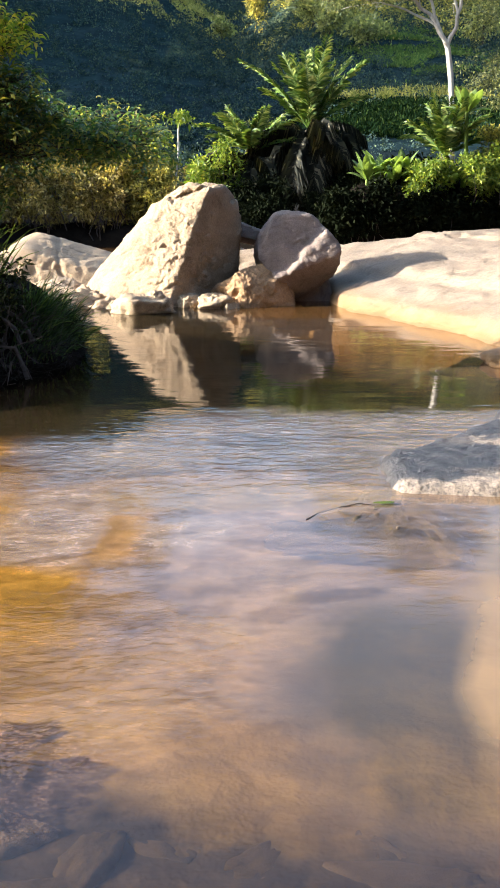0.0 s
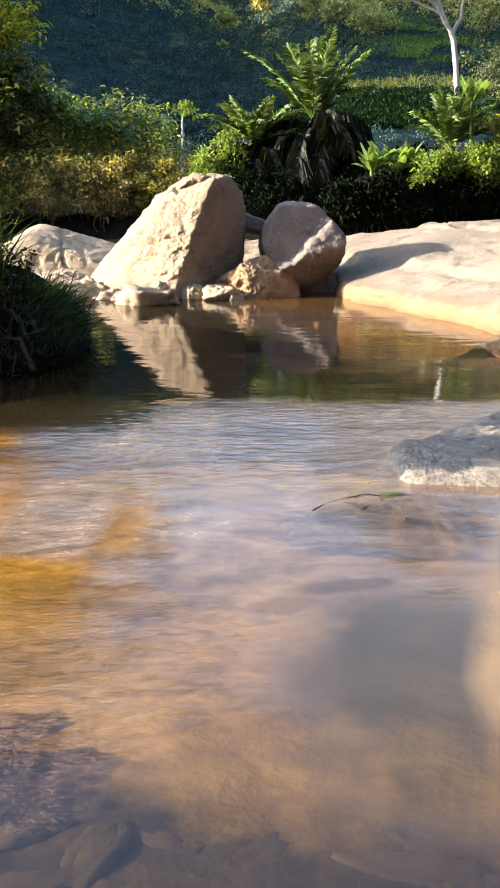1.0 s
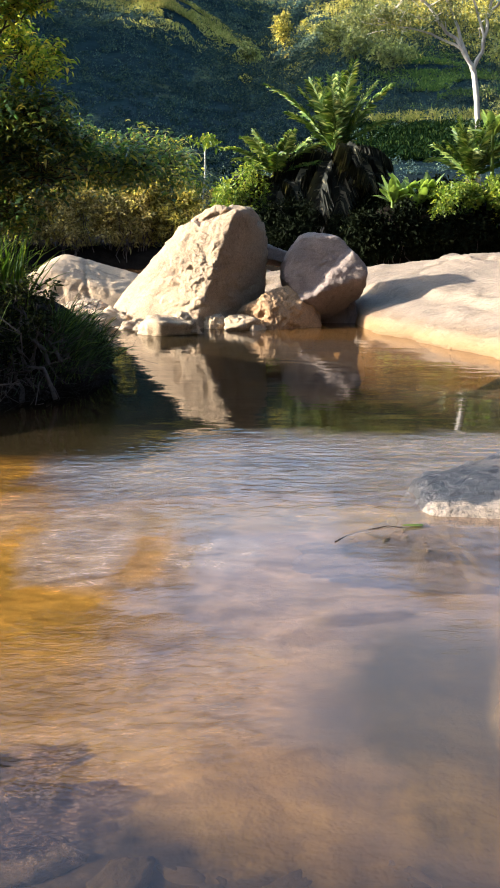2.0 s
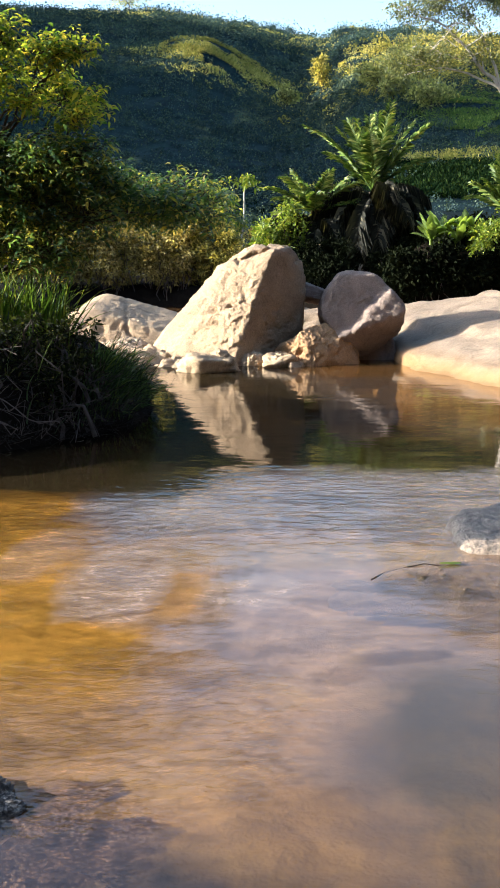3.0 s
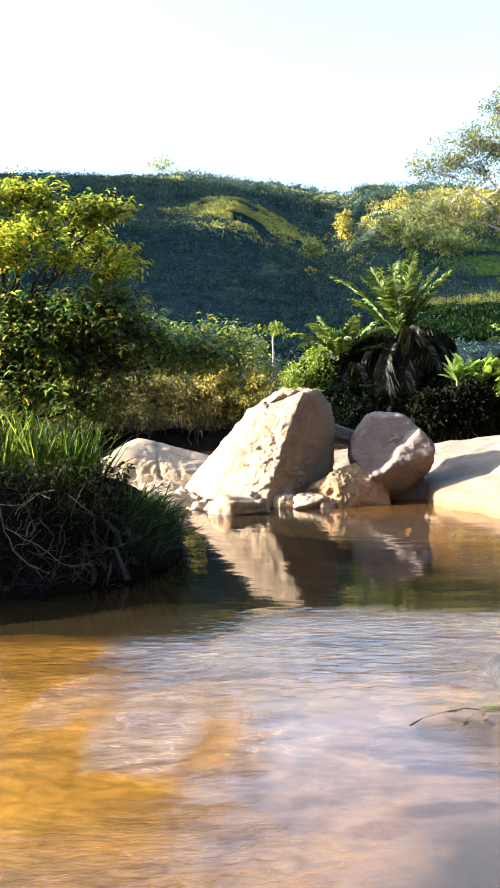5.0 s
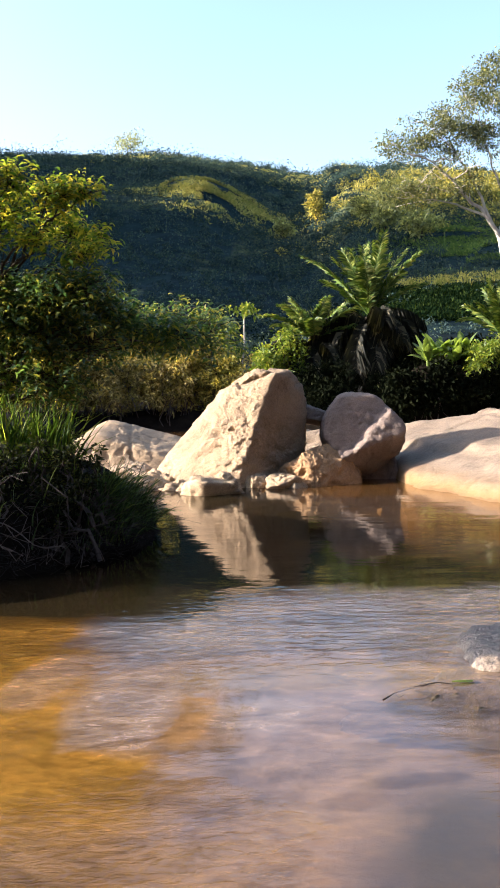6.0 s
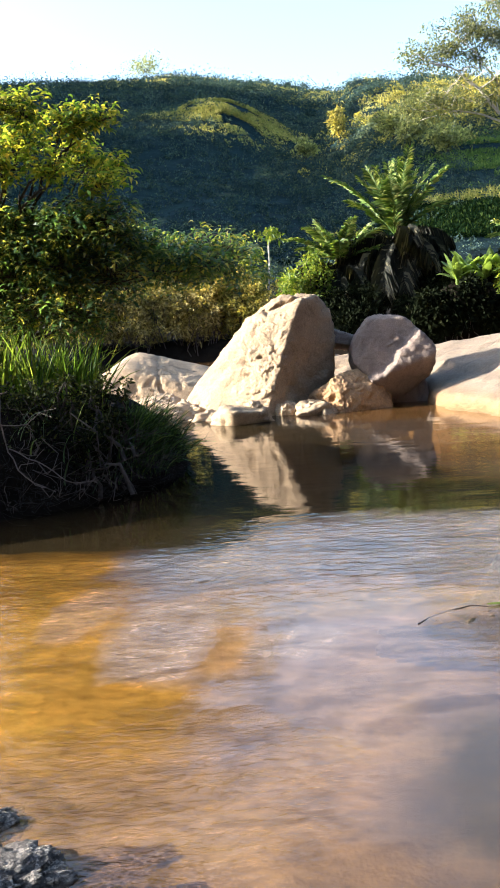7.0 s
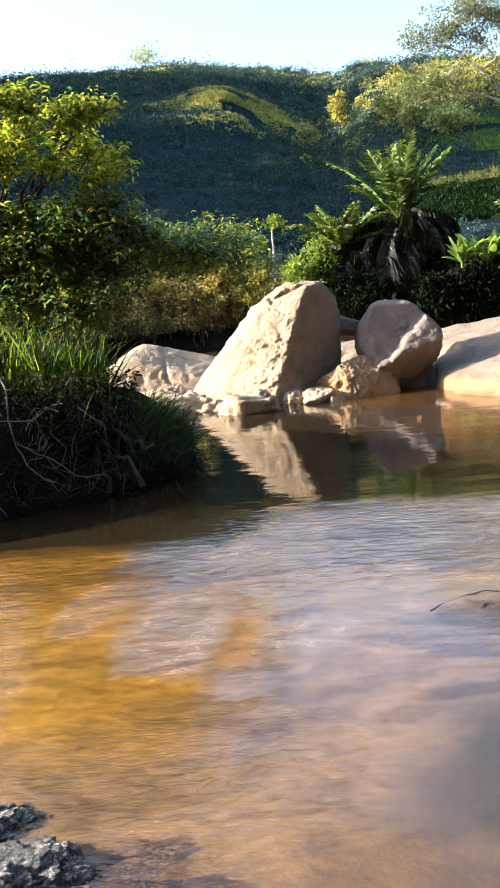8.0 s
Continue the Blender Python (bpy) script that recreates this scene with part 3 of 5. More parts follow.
def ground_height(x, y):
    """Bed, banks, valley and hills, with unseen slopes added to shape the light."""
    left = interp(y, [-10, 5, 7.5, 9.6, 11.2, 12.6, 14.2, 15.5, 17, 20, 30, 46], [-10, -9.5, -8.5, -5.0, -3.3, -2.5, -2.5, -2.9, -4.6, -7.5, -9.5, -12])
    right = interp(y, [-10, 6, 10, 14, 20, 28, 36], [5.0, 5.0, 6.0, 8.0, 10, 11, 13])
    far = interp(x, [-20, -8, 0, 3, 5, 9, 16], [47, 49, 47, 46.4, 46.0, 46.5, 48.0])
    land = np.maximum.reduce([left - x, x - right, y - far, 1.7 - y])
    deep = interp(y, [1, 3, 5, 7, 9, 12, 20, 30], [0.10, 0.16, 0.26, 0.34, 0.6, 1.0, 1.1, 1.1])
    shore = 1 - np.exp(np.minimum(land, 0) * 1.3)
    z = np.where(land < 0, -deep * shore, 0.0)
    tall = 1.15 + 2.2 * smooth(x, 2, 6) * smooth(y, 30, 40)
    bank = tall * (1 - np.exp(-np.maximum(land, 0) / 0.55)) + 0.03 * np.clip(land, 0, 40)
    bank = np.where(y < 1.9, np.minimum(bank, 0.5), bank)
    z = np.where(land > 0, bank, z)
    rise = smooth(y, 52, 240) * 0.55 + np.clip((y - 52) / 188, 0, 1) * 0.45
    crest = interp(x, [-420, -150, -100, -70, -31, -17, 2, 12, 40, 120, 400], [66, 64, 61, 60, 57.5, 56, 52, 50, 46, 50, 56])
    h = crest * rise
    h += 3 * np.exp(-(((x - 26) / 16) ** 2 + ((y - 162) / 34) ** 2))
    h += 2.6 * np.exp(-(((x + 16) / 10) ** 2 + ((y - 157) / 9) ** 2))
    h -= 5 * np.exp(-(((x + 5) / 9) ** 2 + ((y - 165) / 45) ** 2))
    # Unseen ridge at left: heights set to shade the hill, notched for the spur.
    side = smooth(-x / np.maximum(y, 20), 0.46, 0.95)
    h += side * interp(y, [54, 79, 90, 106, 125, 134, 141, 148, 161, 180, 260, 400], [0, 28, 46, 56, 62, 50, 30, 36, 48, 42, 40, 40])
    h *= np.where(y > 52, 1, 0)
    # Unseen slopes around the view, added to hold back sky light.
    behind = smooth(-y, 2, 30) * 40 + smooth(-x, 60, 260) * 26 * smooth(70 - y, 0, 60) + smooth(x, 17, 38) * 36 * smooth(58 - y, 0, 20)
    return z + h + behind


def bank_height(x, y):
    return float(ground_height(np.array([x]), np.array([y]))[0])


def build_ground():
    s = np.linspace(-1, 1, 360)
    xs = np.sign(s) * (14 * np.abs(s) + 1500 * np.abs(s) ** 5.5)
    t = np.linspace(0, 1, 470)
    ys = -6 + 70 * t + 1400 * t ** 5.5
    ys = np.concatenate([[-700, -350, -180, -90, -45, -24, -13], ys])
    X, Y = np.meshgrid(xs, ys)
    Z = ground_height(X, Y)
    P = np.stack([X.ravel(), Y.ravel(), np.zeros(X.size)], 1)
    n1 = fbm(P, 0.9, 4, 1).reshape(X.shape)
    n2 = fbm(P, 0.045, 5, 2).reshape(X.shape)
    Z = Z + np.where(Z < 0.02, 0.05 * n1, 0.12 * n1) + n2 * 2.0 * smooth(Y, 60, 130)
    v = np.stack([X.ravel(), Y.ravel(), Z.ravel()], 1)
    nx, ny = len(xs), len(ys)
    i = (np.arange(ny - 1)[:, None] * nx + np.arange(nx - 1)[None, :]).ravel()
    f = np.stack([i, i + 1, i + nx + 1, i + nx], 1)
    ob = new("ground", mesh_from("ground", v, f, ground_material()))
    return tagged(ob, "sandy river bed, earth banks and grassy hills in one sheet", "ground", "", "structure")


def grid_sheet(name, x0, x1, y0, y1, z, nx, ny, material):
    X, Y = np.meshgrid(np.linspace(x0, x1, nx), np.linspace(y0, y1, ny))
    v = np.stack([X.ravel(), Y.ravel(), np.full(X.size, z)], 1)
    i = (np.arange(ny - 1)[:, None] * nx + np.arange(nx - 1)[None, :]).ravel()
    return mesh_from(name, v, np.stack([i, i + 1, i + nx + 1, i + nx], 1), material)


build_ground()
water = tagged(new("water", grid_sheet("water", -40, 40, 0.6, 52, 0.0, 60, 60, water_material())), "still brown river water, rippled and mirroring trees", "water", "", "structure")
water.visible_shadow = False

# ---- rocks ----
def boulder(name, label, center, planes, material, rough=0.06, seed=1, detail=5, soft=14.0, group="", cracks=0.0, category="boulder", grooves=(), pits=(), steps=()):
    """A rock as a rounded meeting of flat faces (normal and distance from the centre), with weathered relief."""
    bm = bmesh.new()
    bmesh.ops.create_icosphere(bm, subdivisions=detail, radius=1.0)
    ns = np.array([p[:3] for p in planes], float)
    ds = np.array([p[3] for p in planes], float) / np.linalg.norm(ns, axis=1)
    ns = unit(ns)
    dirs = np.array([v.co[:] for v in bm.verts])
    k = np.maximum(dirs @ ns.T, 1e-4) / ds
    r = 1.0 / (np.sum(k ** soft, axis=1) ** (1.0 / soft))
    pts = dirs * r[:, None]
    size = float(np.median(r))
    n = fbm(pts, 1.1 / size, 5, seed) * rough * 0.8 + fbm(pts, 4.5 / size, 4, seed + 3) * rough * 0.6 + fbm(pts, 14.0 / size, 3, seed + 4) * rough * 0.22
    if cracks:
        c = np.abs(fbm(pts * np.array([0.6, 0.6, 1.3]), 0.9 / size, 3, seed + 7))
        n -= cracks * np.exp(-(c / 0.05) ** 2)
    pts = pts + dirs * (n * size)[:, None]
    grain = fbm(pts @ np.array([[2.2, 0, 1.2], [0, 2.2, 0], [-2.0, 0, 2.6]]), 1.6, 4, seed + 5)
    pts = pts - dirs * (0.025 * np.abs(grain) + 0.012 * grain)[:, None] * min(size, 1.2)
    wob = fbm(pts, 2.5, 3, seed + 11) * 0.10
    for gx, gy, gz, gd, width, depth in grooves:
        t = (pts @ unit(np.array([gx, gy, gz])) - gd + wob) / width
        cut = np.where(t > 0, np.exp(-t * t), np.exp(-(t * 3.5) ** 2))
        pts = pts - dirs * (cut * depth)[:, None]
    for pair, depth, wide, crease in steps:
        t = np.min([pts @ np.array(q[:3]) - q[3] for q in pair], axis=0) + 0.6 * wob
        pts[:, 1] += depth * smooth(t, -0.02, wide) + crease * np.exp(-((t - wide) / 0.04) ** 2) * (pts[:, 1] < 0.2)
    for px, py, pz, pr, depth in pits:
        t2 = np.sum((pts - np.array([px, py, pz])) ** 2, axis=1) / (pr * pr)
        pts = pts - dirs * (np.exp(-t2 * (1 + 4 * wob)) * depth)[:, None]
    for v, p in zip(bm.verts, pts):
        v.co = p
    for f in bm.faces:
        f.smooth = True
    me = bpy.data.meshes.new(name)
    bm.to_mesh(me)
    bm.free()
    me.materials.append(material)
    ob = new(name, me)
    ob.location = center
    return tagged(ob, label, category, group)


def rough_rock(name, label, center, size, material, seed, group="", detail=5, turn=0.0, rough=0.16, soft=16):
    """A loose rock with faces drawn by chance."""
    rng = np.random.default_rng(seed)
    dirs = unit(np.concatenate([rng.normal(size=(16, 3)), [(0, 0, -1), (0, 0, 1)]]))
    dist = 0.82 + 0.22 * rng.random(len(dirs))
    ob = boulder(name, label, center, [(*d, s) for d, s in zip(dirs, dist)], material, rough, seed, detail, soft, group, 0.0, "rock")
    ob.scale = size
    ob.rotation_euler = (0, 0, turn)
    return ob


boulder("big_boulder", "tall sunlit granite boulder leaning at the waterline", (-1.45, 21.5, 0.85), [
    (-0.386, -0.801, 0.458, 0.83), (0.748, -0.663, 0.034, 0.63), (-0.71, 0.0, 0.70, 1.46), (-0.853, 0.0, 0.521, 1.72), (-0.52, 0.0, 0.854, 1.53), (-0.332, -0.684, 0.649, 1.06),
    (0.03, -0.08, 1.0, 1.70), (0.85, -0.05, 0.52, 1.62), (1.0, 0.0, -0.02, 1.19), (0.0, 1.0, 0.1, 1.3), (0.0, 0.0, -1.0, 1.3), (-0.62, -0.55, 0.56, 1.02)], GRANITE_BIG, 0.07, 3, 7, 26, "boulders", 0.0,
    steps=[([(-0.39, 0.0, 0.92, 1.33), (0.24, 0.0, 0.97, 1.22)], 0.20, 0.05, 0.12)], grooves=[(-0.70, 0.0, 0.71, 1.06, 0.05, 0.05), (-0.62, 0.1, 0.78, 0.55, 0.03, 0.035)],
    pits=[(-0.85, -0.43, 0.34, 0.10, 0.13), (-0.45, -0.58, 0.44, 0.08, 0.11), (-0.72, -0.70, -0.02, 0.09, 0.08), (-0.12, -0.58, 0.72, 0.09, 0.06), (-1.18, -0.55, -0.27, 0.12, 0.05), (-0.45, -1.03, -0.36, 0.09, 0.07), (-1.0, -0.28, 0.52, 0.07, 0.06)])
boulder("second_boulder", "rounded grey-pink granite boulder resting on a smaller rock", (1.02, 21.55, 1.16), [
    (-1, -0.05, 0.05, 0.90), (-0.75, 0, 0.66, 0.88), (0.05, -0.05, 1, 0.80), (0.72, 0, 0.69, 0.82), (0.97, 0.0, -0.1, 0.96), (0.55, 0.0, -0.83, 1.00), (-0.1, -0.25, -0.96, 1.04), (-0.80, -0.1, -0.6, 0.85),
    (0.10, -0.88, 0.46, 0.56), (-0.62, -0.70, 0.35, 0.86), (0.40, -0.66, -0.64, 0.82), (0, 1, 0, 1.0)], GRANITE_GREY, 0.05, 18, 6, 22, "boulders",
    steps=[([(-0.727, 0.0, 0.687, -0.20), (-0.30, 0.0, 0.95, -0.40)], 0.20, 0.14, 0.0)])
boulder("propping_rock", "angular ochre rock wedged under a boulder", (0.02, 20.8, 0.28), [
    (-0.85, -0.25, 0.30, 0.68), (-0.75, -0.5, -0.35, 0.62), (0.45, -0.88, 0.20, 0.50), (0.20, -0.45, 0.88, 0.42), (-0.45, 0.1, 0.90, 0.50), (-0.35, -0.90, 0.15, 0.58), (0.8, -0.3, 0.55, 0.72), (1, 0, 0.2, 0.92), (0, 1, 0, 0.6), (0, 0, -1, 0.6)], OCHRE_ROCK, 0.12, 12, 6, 11, "boulders",
    pits=[(-0.35, -0.4, -0.05, 0.14, 0.12), (-0.10, -0.45, -0.2, 0.10, 0.10), (-0.45, -0.3, 0.2, 0.08, 0.06)])
boulder("dark_base_rock", "dark wet rock under an overhanging boulder", (1.30, 21.9, 0.05), [
    (-1, 0, 0, 0.8), (1, 0, 0.2, 0.6), (0, -1, 0.3, 0.35), (0, 0, 1, 0.45), (0, 1, 0, 0.9), (0, 0, -1, 0.7)], GRANITE_GREY, 0.08, 15, 5, 12, "boulders")
boulder("lintel_rock", "dark rock jammed across the gap between two boulders", (-0.05, 22.45, 1.45), [
    (-1, 0, 0.3, 0.6), (1, 0, 0.4, 0.5), (0.2, -1, 0.2, 0.3), (0.35, 0, 0.93, 0.22), (-0.2, -0.2, -0.95, 0.13), (0, 1, 0, 0.5)], GRANITE_GREY, 0.10, 16, 5, 10, "boulders")
boulder("low_pale_rock", "long low pale granite rock behind the boulders", (-5.0, 24.4, -0.1), [
    (-0.5, -0.1, 0.86, 1.62), (0.26, -0.20, 0.93, 1.02), (0.05, -0.85, 0.5, 0.95), (1, 0, 0.3, 1.85), (-1, 0, 0.2, 2.1), (0, 1, 0, 1.4), (0, 0, -1, 1.0)], GRANITE, 0.018, 23, 6, 16, "boulders", 0.0,
    grooves=[(0.95, 0.1, 0.25, 0.3, 0.05, 0.05)], pits=[(-0.5, -0.8, 0.7, 0.15, 0.10), (-0.9, -0.7, 0.8, 0.12, 0.08)])
for k, (x, y, z, sx, sy, sz) in enumerate([(-2.30, 19.5, -0.12, 0.66, 0.48, 0.46), (-1.97, 19.6, 0.20, 0.24, 0.24, 0.24), (-3.05, 20.6, -0.20, 0.75, 0.6, 0.42), (-3.7, 21.3, -0.12, 0.75, 0.65, 0.46),
                                           (-1.33, 20.45, 0.0, 0.32, 0.28, 0.30), (-0.78, 20.35, 0.0, 0.42, 0.32, 0.30), (-0.40, 20.2, -0.08, 0.28, 0.25, 0.20), (-4.5, 22.4, 0.15, 0.7, 0.6, 0.35)]):
    rough_rock("shore_rock", "small tan granite rock at the waterline", (x, y, z), (sx, sy, sz), GRANITE, 40 + k, "rocks at the waterline", 5, k * 0.7, 0.24, 12)


rough_rock("pale_rock", "pale low granite rock in the water beyond a gap", (-0.1, 27.0, 0.35), (1.3, 0.7, 0.68), SLAB, 91, "boulders")


def shelf_material():
    """Wet, dark, glossy rock; its sunlit front rim and patches are painted as dry pale rock."""
    m = Nodes("wet_shelf_rock")
    pos = m.place()
    sep = m.add("ShaderNodeSeparateXYZ")
    m.link(pos, sep.inputs[0])
    n = m.noise(2.0, 5, 0.7, m.scaled(pos, (0.7, 1.4, 1.0)))
    # Front rim: sunlight put in as a paler, rougher band.
    dry = m.math("MULTIPLY", m.math("SUBTRACT", m.math("ADD", 6.98, m.math("MULTIPLY", m.math("SUBTRACT", n, 0.48), 3.0)), sep.outputs[1]), 4.0, True)
    # Sunlit patches on the right, painted paler the same way.
    lit_spots = m.ramp(m.noise(1.1, 5, 0.65, m.scaled(pos, (0.6, 1.5, 1.0))), [(0.48, (0, 0, 0)), (0.54, (1, 1, 1))])
    dry = m.math("MAXIMUM", dry, m.math("MULTIPLY", lit_spots, m.math("MULTIPLY", m.math("SUBTRACT", sep.outputs[0], 1.7), 2.0, True)))
    fine = m.noise(45, 4, 0.7)
    pale = m.ramp(fine, [(0.36, (0.10, 0.08, 0.06)), (0.46, (0.26, 0.20, 0.15)), (0.7, (0.38, 0.30, 0.22))])
    wet = m.ramp(m.noise(9, 5, 0.7), [(0.3, (0.016, 0.014, 0.014)), (0.7, (0.052, 0.045, 0.042))])
    rough = m.math("ADD", 0.42, m.math("MULTIPLY", dry, 0.45))
    b = m.bump(fine, 0.8, 0.03, m.bump(m.noise(6, 6, 0.7), 0.8, 0.08))
    return m.done(m.principled(m.mixc(dry, wet, pale), rough, b, 0.5))


def whaleback():
    """The broad slab: a low dome of bare rock with a bench along the water and a step near its crest."""
    X, Y = np.meshgrid(np.linspace(1.2, 16, 190), np.linspace(11.5, 30, 230))
    shore = 1.9 + (20 - np.minimum(Y, 20)) * 0.396
    s = 0.93 * (X - shore) + 0.45 * np.maximum(0, Y - 20)
    P = np.stack([X.ravel(), Y.ravel(), np.zeros(X.size)], 1)
    n = fbm(P, 0.5, 5, 31).reshape(X.shape)
    n2 = fbm(P, 2.2, 4, 33).reshape(X.shape)
    s = s + 0.22 * n
    z = 1.38 * (1 - np.exp(-np.maximum(s, 0) / 4.6)) + 0.45 * np.minimum(s, 0)
    z += 0.16 * smooth(s, 0.1, 0.4) + 0.13 * smooth(s, 1.6, 1.9) + 0.10 * smooth(s + 0.5 * n, 5.6, 5.8)
    z -= 1.9 * smooth(1.95 - X, 0.0, 0.6) + 2.6 * smooth(Y, 26.5, 29.5)
    z -= 0.05 * np.maximum(X - 6.0, 0) ** 1.5
    n3 = fbm(P, 1.0, 4, 35).reshape(X.shape)
    z += 0.06 * n + 0.022 * n2 + 0.035 * smooth(n3, 0.05, 0.12) * smooth(s, 0.6, 1.5)
    v = np.stack([X.ravel(), Y.ravel(), np.maximum(z, -1.3).ravel()], 1)
    nx, ny = X.shape[1], X.shape[0]
    i = (np.arange(ny - 1)[:, None] * nx + np.arange(nx - 1)[None, :]).ravel()
    ob = new("rock_slab", mesh_from("rock_slab", v, np.stack([i, i + 1, i + nx + 1, i + nx], 1), SLAB))
    tagged(ob, "broad smooth pale granite slab sloping into the river", "rock slab")


def near_slab():
    """A low wet shelf of rock, its sunny front edge broken."""
    X, Y = np.meshgrid(np.linspace(0.6, 7, 200), np.linspace(6.0, 11, 160))
    P = np.stack([X.ravel(), Y.ravel(), np.zeros(X.size)], 1)
    n = fbm(P, 0.8, 5, 51).reshape(X.shape)
    n2 = fbm(P, 5.0, 4, 53).reshape(X.shape)
    front = Y - (6.85 - 0.06 * (X - 1.2)) + 0.12 * n
    back = (8.0 + 1.15 * (X - 1.4)) - Y + 0.5 * n + 0.08 * n2
    left = X - 1.08 + 0.30 * n + 0.05 * n2
    d = np.minimum(np.minimum(front * 1.0, back * 0.55), left * 0.7)
    n3 = fbm(P, 14.0, 3, 57).reshape(X.shape)
    z = np.where(d > 0, 0.105 * (1 - np.exp(-d / 0.04)) + 0.03 * np.clip(d, 0, 3), 1.6 * d)
    z += 0.03 * n + 0.012 * n2 + 0.006 * n3 - 0.018 * np.exp(-((np.abs(n2 + 0.4 * n)) / 0.05) ** 2) * (d > 0.05)
    v = np.stack([X.ravel(), Y.ravel(), np.maximum(z, -0.6).ravel()], 1)
    nx, ny = X.shape[1], X.shape[0]
    i = (np.arange(ny - 1)[:, None] * nx + np.arange(nx - 1)[None, :]).ravel()
    ob = new("rock_shelf", mesh_from("rock_shelf", v, np.stack([i, i + 1, i + nx + 1, i + nx], 1), shelf_material()))
    tagged(ob, "low rough wet rock shelf just above the water", "rock shelf")


whaleback()
near_slab()
rough_rock("shore_rock", "bright pale rock at the slab's edge in shallow water", (3.75, 13.0, 0.05), (0.45, 0.5, 0.22), SLAB, 61, "rocks at the waterline")
rough_rock("sunken_rock", "flat algae-stained rock just under the surface", (0.75, 6.45, -0.16), (0.55, 0.28, 0.10), SUNKEN, 63, "sunken rocks", 5, 0.2, 0.22)
for k, (x, y, sx) in enumerate([(0.45, 6.30, 0.16), (0.92, 6.52, 0.20), (1.25, 6.45, 0.24), (1.62, 6.58, 0.22), (1.95, 6.5, 0.2), (1.05, 6.25, 0.15)]):
    rough_rock("sunken_rock", "algae-stained stone awash on the shoal", (x, y, -0.105), (sx * 1.9, sx * 0.8, 0.10), SHOAL, 264 + k, "sunken rocks", 5, k * 0.9, 0.3)
rng1 = np.random.default_rng(23)
for k, (x, y, sx) in enumerate([(-1.0, 3.05, 0.20), (-0.62, 2.86, 0.17), (-0.28, 2.95, 0.15), (0.08, 2.84, 0.22), (0.46, 2.90, 0.17), (0.74, 2.74, 0.15), (-1.22, 3.32, 0.17), (-0.42, 2.66, 0.2), (0.28, 2.64, 0.18), (0.95, 2.86, 0.14), (-0.86, 2.68, 0.15)]):
    rough_rock("sunken_rock", "brown stone under shallow water at the margin", (x, y, -0.23 + 0.03 * rng1.random()), (sx * 1.7, sx * 0.9, 0.10), SUNKEN, 164 + k, "sunken rocks", 5, k * 1.3, 0.10)
rough_rock("near_rock", "rough speckled grey rock standing out of shallow water", (-1.56, 3.28, -0.03), (0.34, 0.26, 0.12), RIVER_ROCK, 71, "near rocks", 6, 0.3, 0.30)
rough_rock("near_rock", "rough speckled grey rock standing out of shallow water", (-1.86, 3.72, -0.03), (0.24, 0.2, 0.09), RIVER_ROCK, 72, "near rocks", 6, 0.9, 0.30)


def shoal_rim():
    """A thin branch, half out of the water, standing in for a sunken rock's weedy rim, with a fresh leaf on it."""
    rng = np.random.default_rng(77)
    ob = thing("shoal_rim", "thin branch standing in for the rim of a sunken rock", "branch", "", (0.5, 6.4, 0.0))
    way = np.array([(-0.10, -0.10, 0.0), (0.0, 0.04, 0.010), (0.12, 0.16, 0.018), (0.32, 0.24, 0.014), (0.5, 0.22, 0.016), (0.72, 0.30, 0.0)]) + rng.normal(size=(6, 3)) * 0.006
    way[:, 2] -= 0.013
    v, f = tube(way, np.linspace(0.006, 0.003, 6), 7)
    child("stem", mesh_from("stem", v, f, TWIG), ob)
    for k in range(5):
        q = way[rng.integers(1, 5)]
        v, f = tube(bent(rng, q, q + rng.normal(size=3) * np.array([0.12, 0.08, 0.006]), 4, 0.1), np.linspace(0.004, 0.002, 4), 5)
        child("twig", mesh_from("twig", v, f, TWIG), ob)
    v, f = blade_leaf(rng, (0.42, 0.24, 0.02), 0.15, 0.08, 0.16, 0.035, 0.2, 6)
    child("leaf", mesh_from("leaf", v, f, LEAF_FRESH), ob, "yellow-green leaf")


# ---- plants ----
def bush(name, label, base, blobs, per, clump_r, size, leaf, seed, width=0.4, stems=14, stem_h=1.2, droop=0.2, group="bank bushes"):
    """Stems from the ground and clumps of small leaves."""
    rng = np.random.default_rng(seed)
    ob = thing(name, label, "bush", group, base)
    b = np.asarray(base, float)
    clumps = np.concatenate([lobes(rng, np.asarray(q[0]) - b, q[1], q[2], 0.6)[0] for q in blobs])
    for k in range(stems):
        q = clumps[rng.integers(len(clumps))]
        foot = np.array([q[0] * 0.8 + rng.normal() * 0.3, q[1] * 0.5 + rng.normal() * 0.2, -0.3])
        v, f = tube(bent(rng, foot, q, 6, 0.08), np.linspace(0.035, 0.01, 6), 5)
        child("stem", mesh_from("stem", v, f, TWIG), ob)
    cr = clump_r * (0.5 + rng.random(len(clumps)))
    child("foliage", crown_mesh("foliage", rng, clumps, per, cr, size, leaf, width, droop), ob)
    return ob


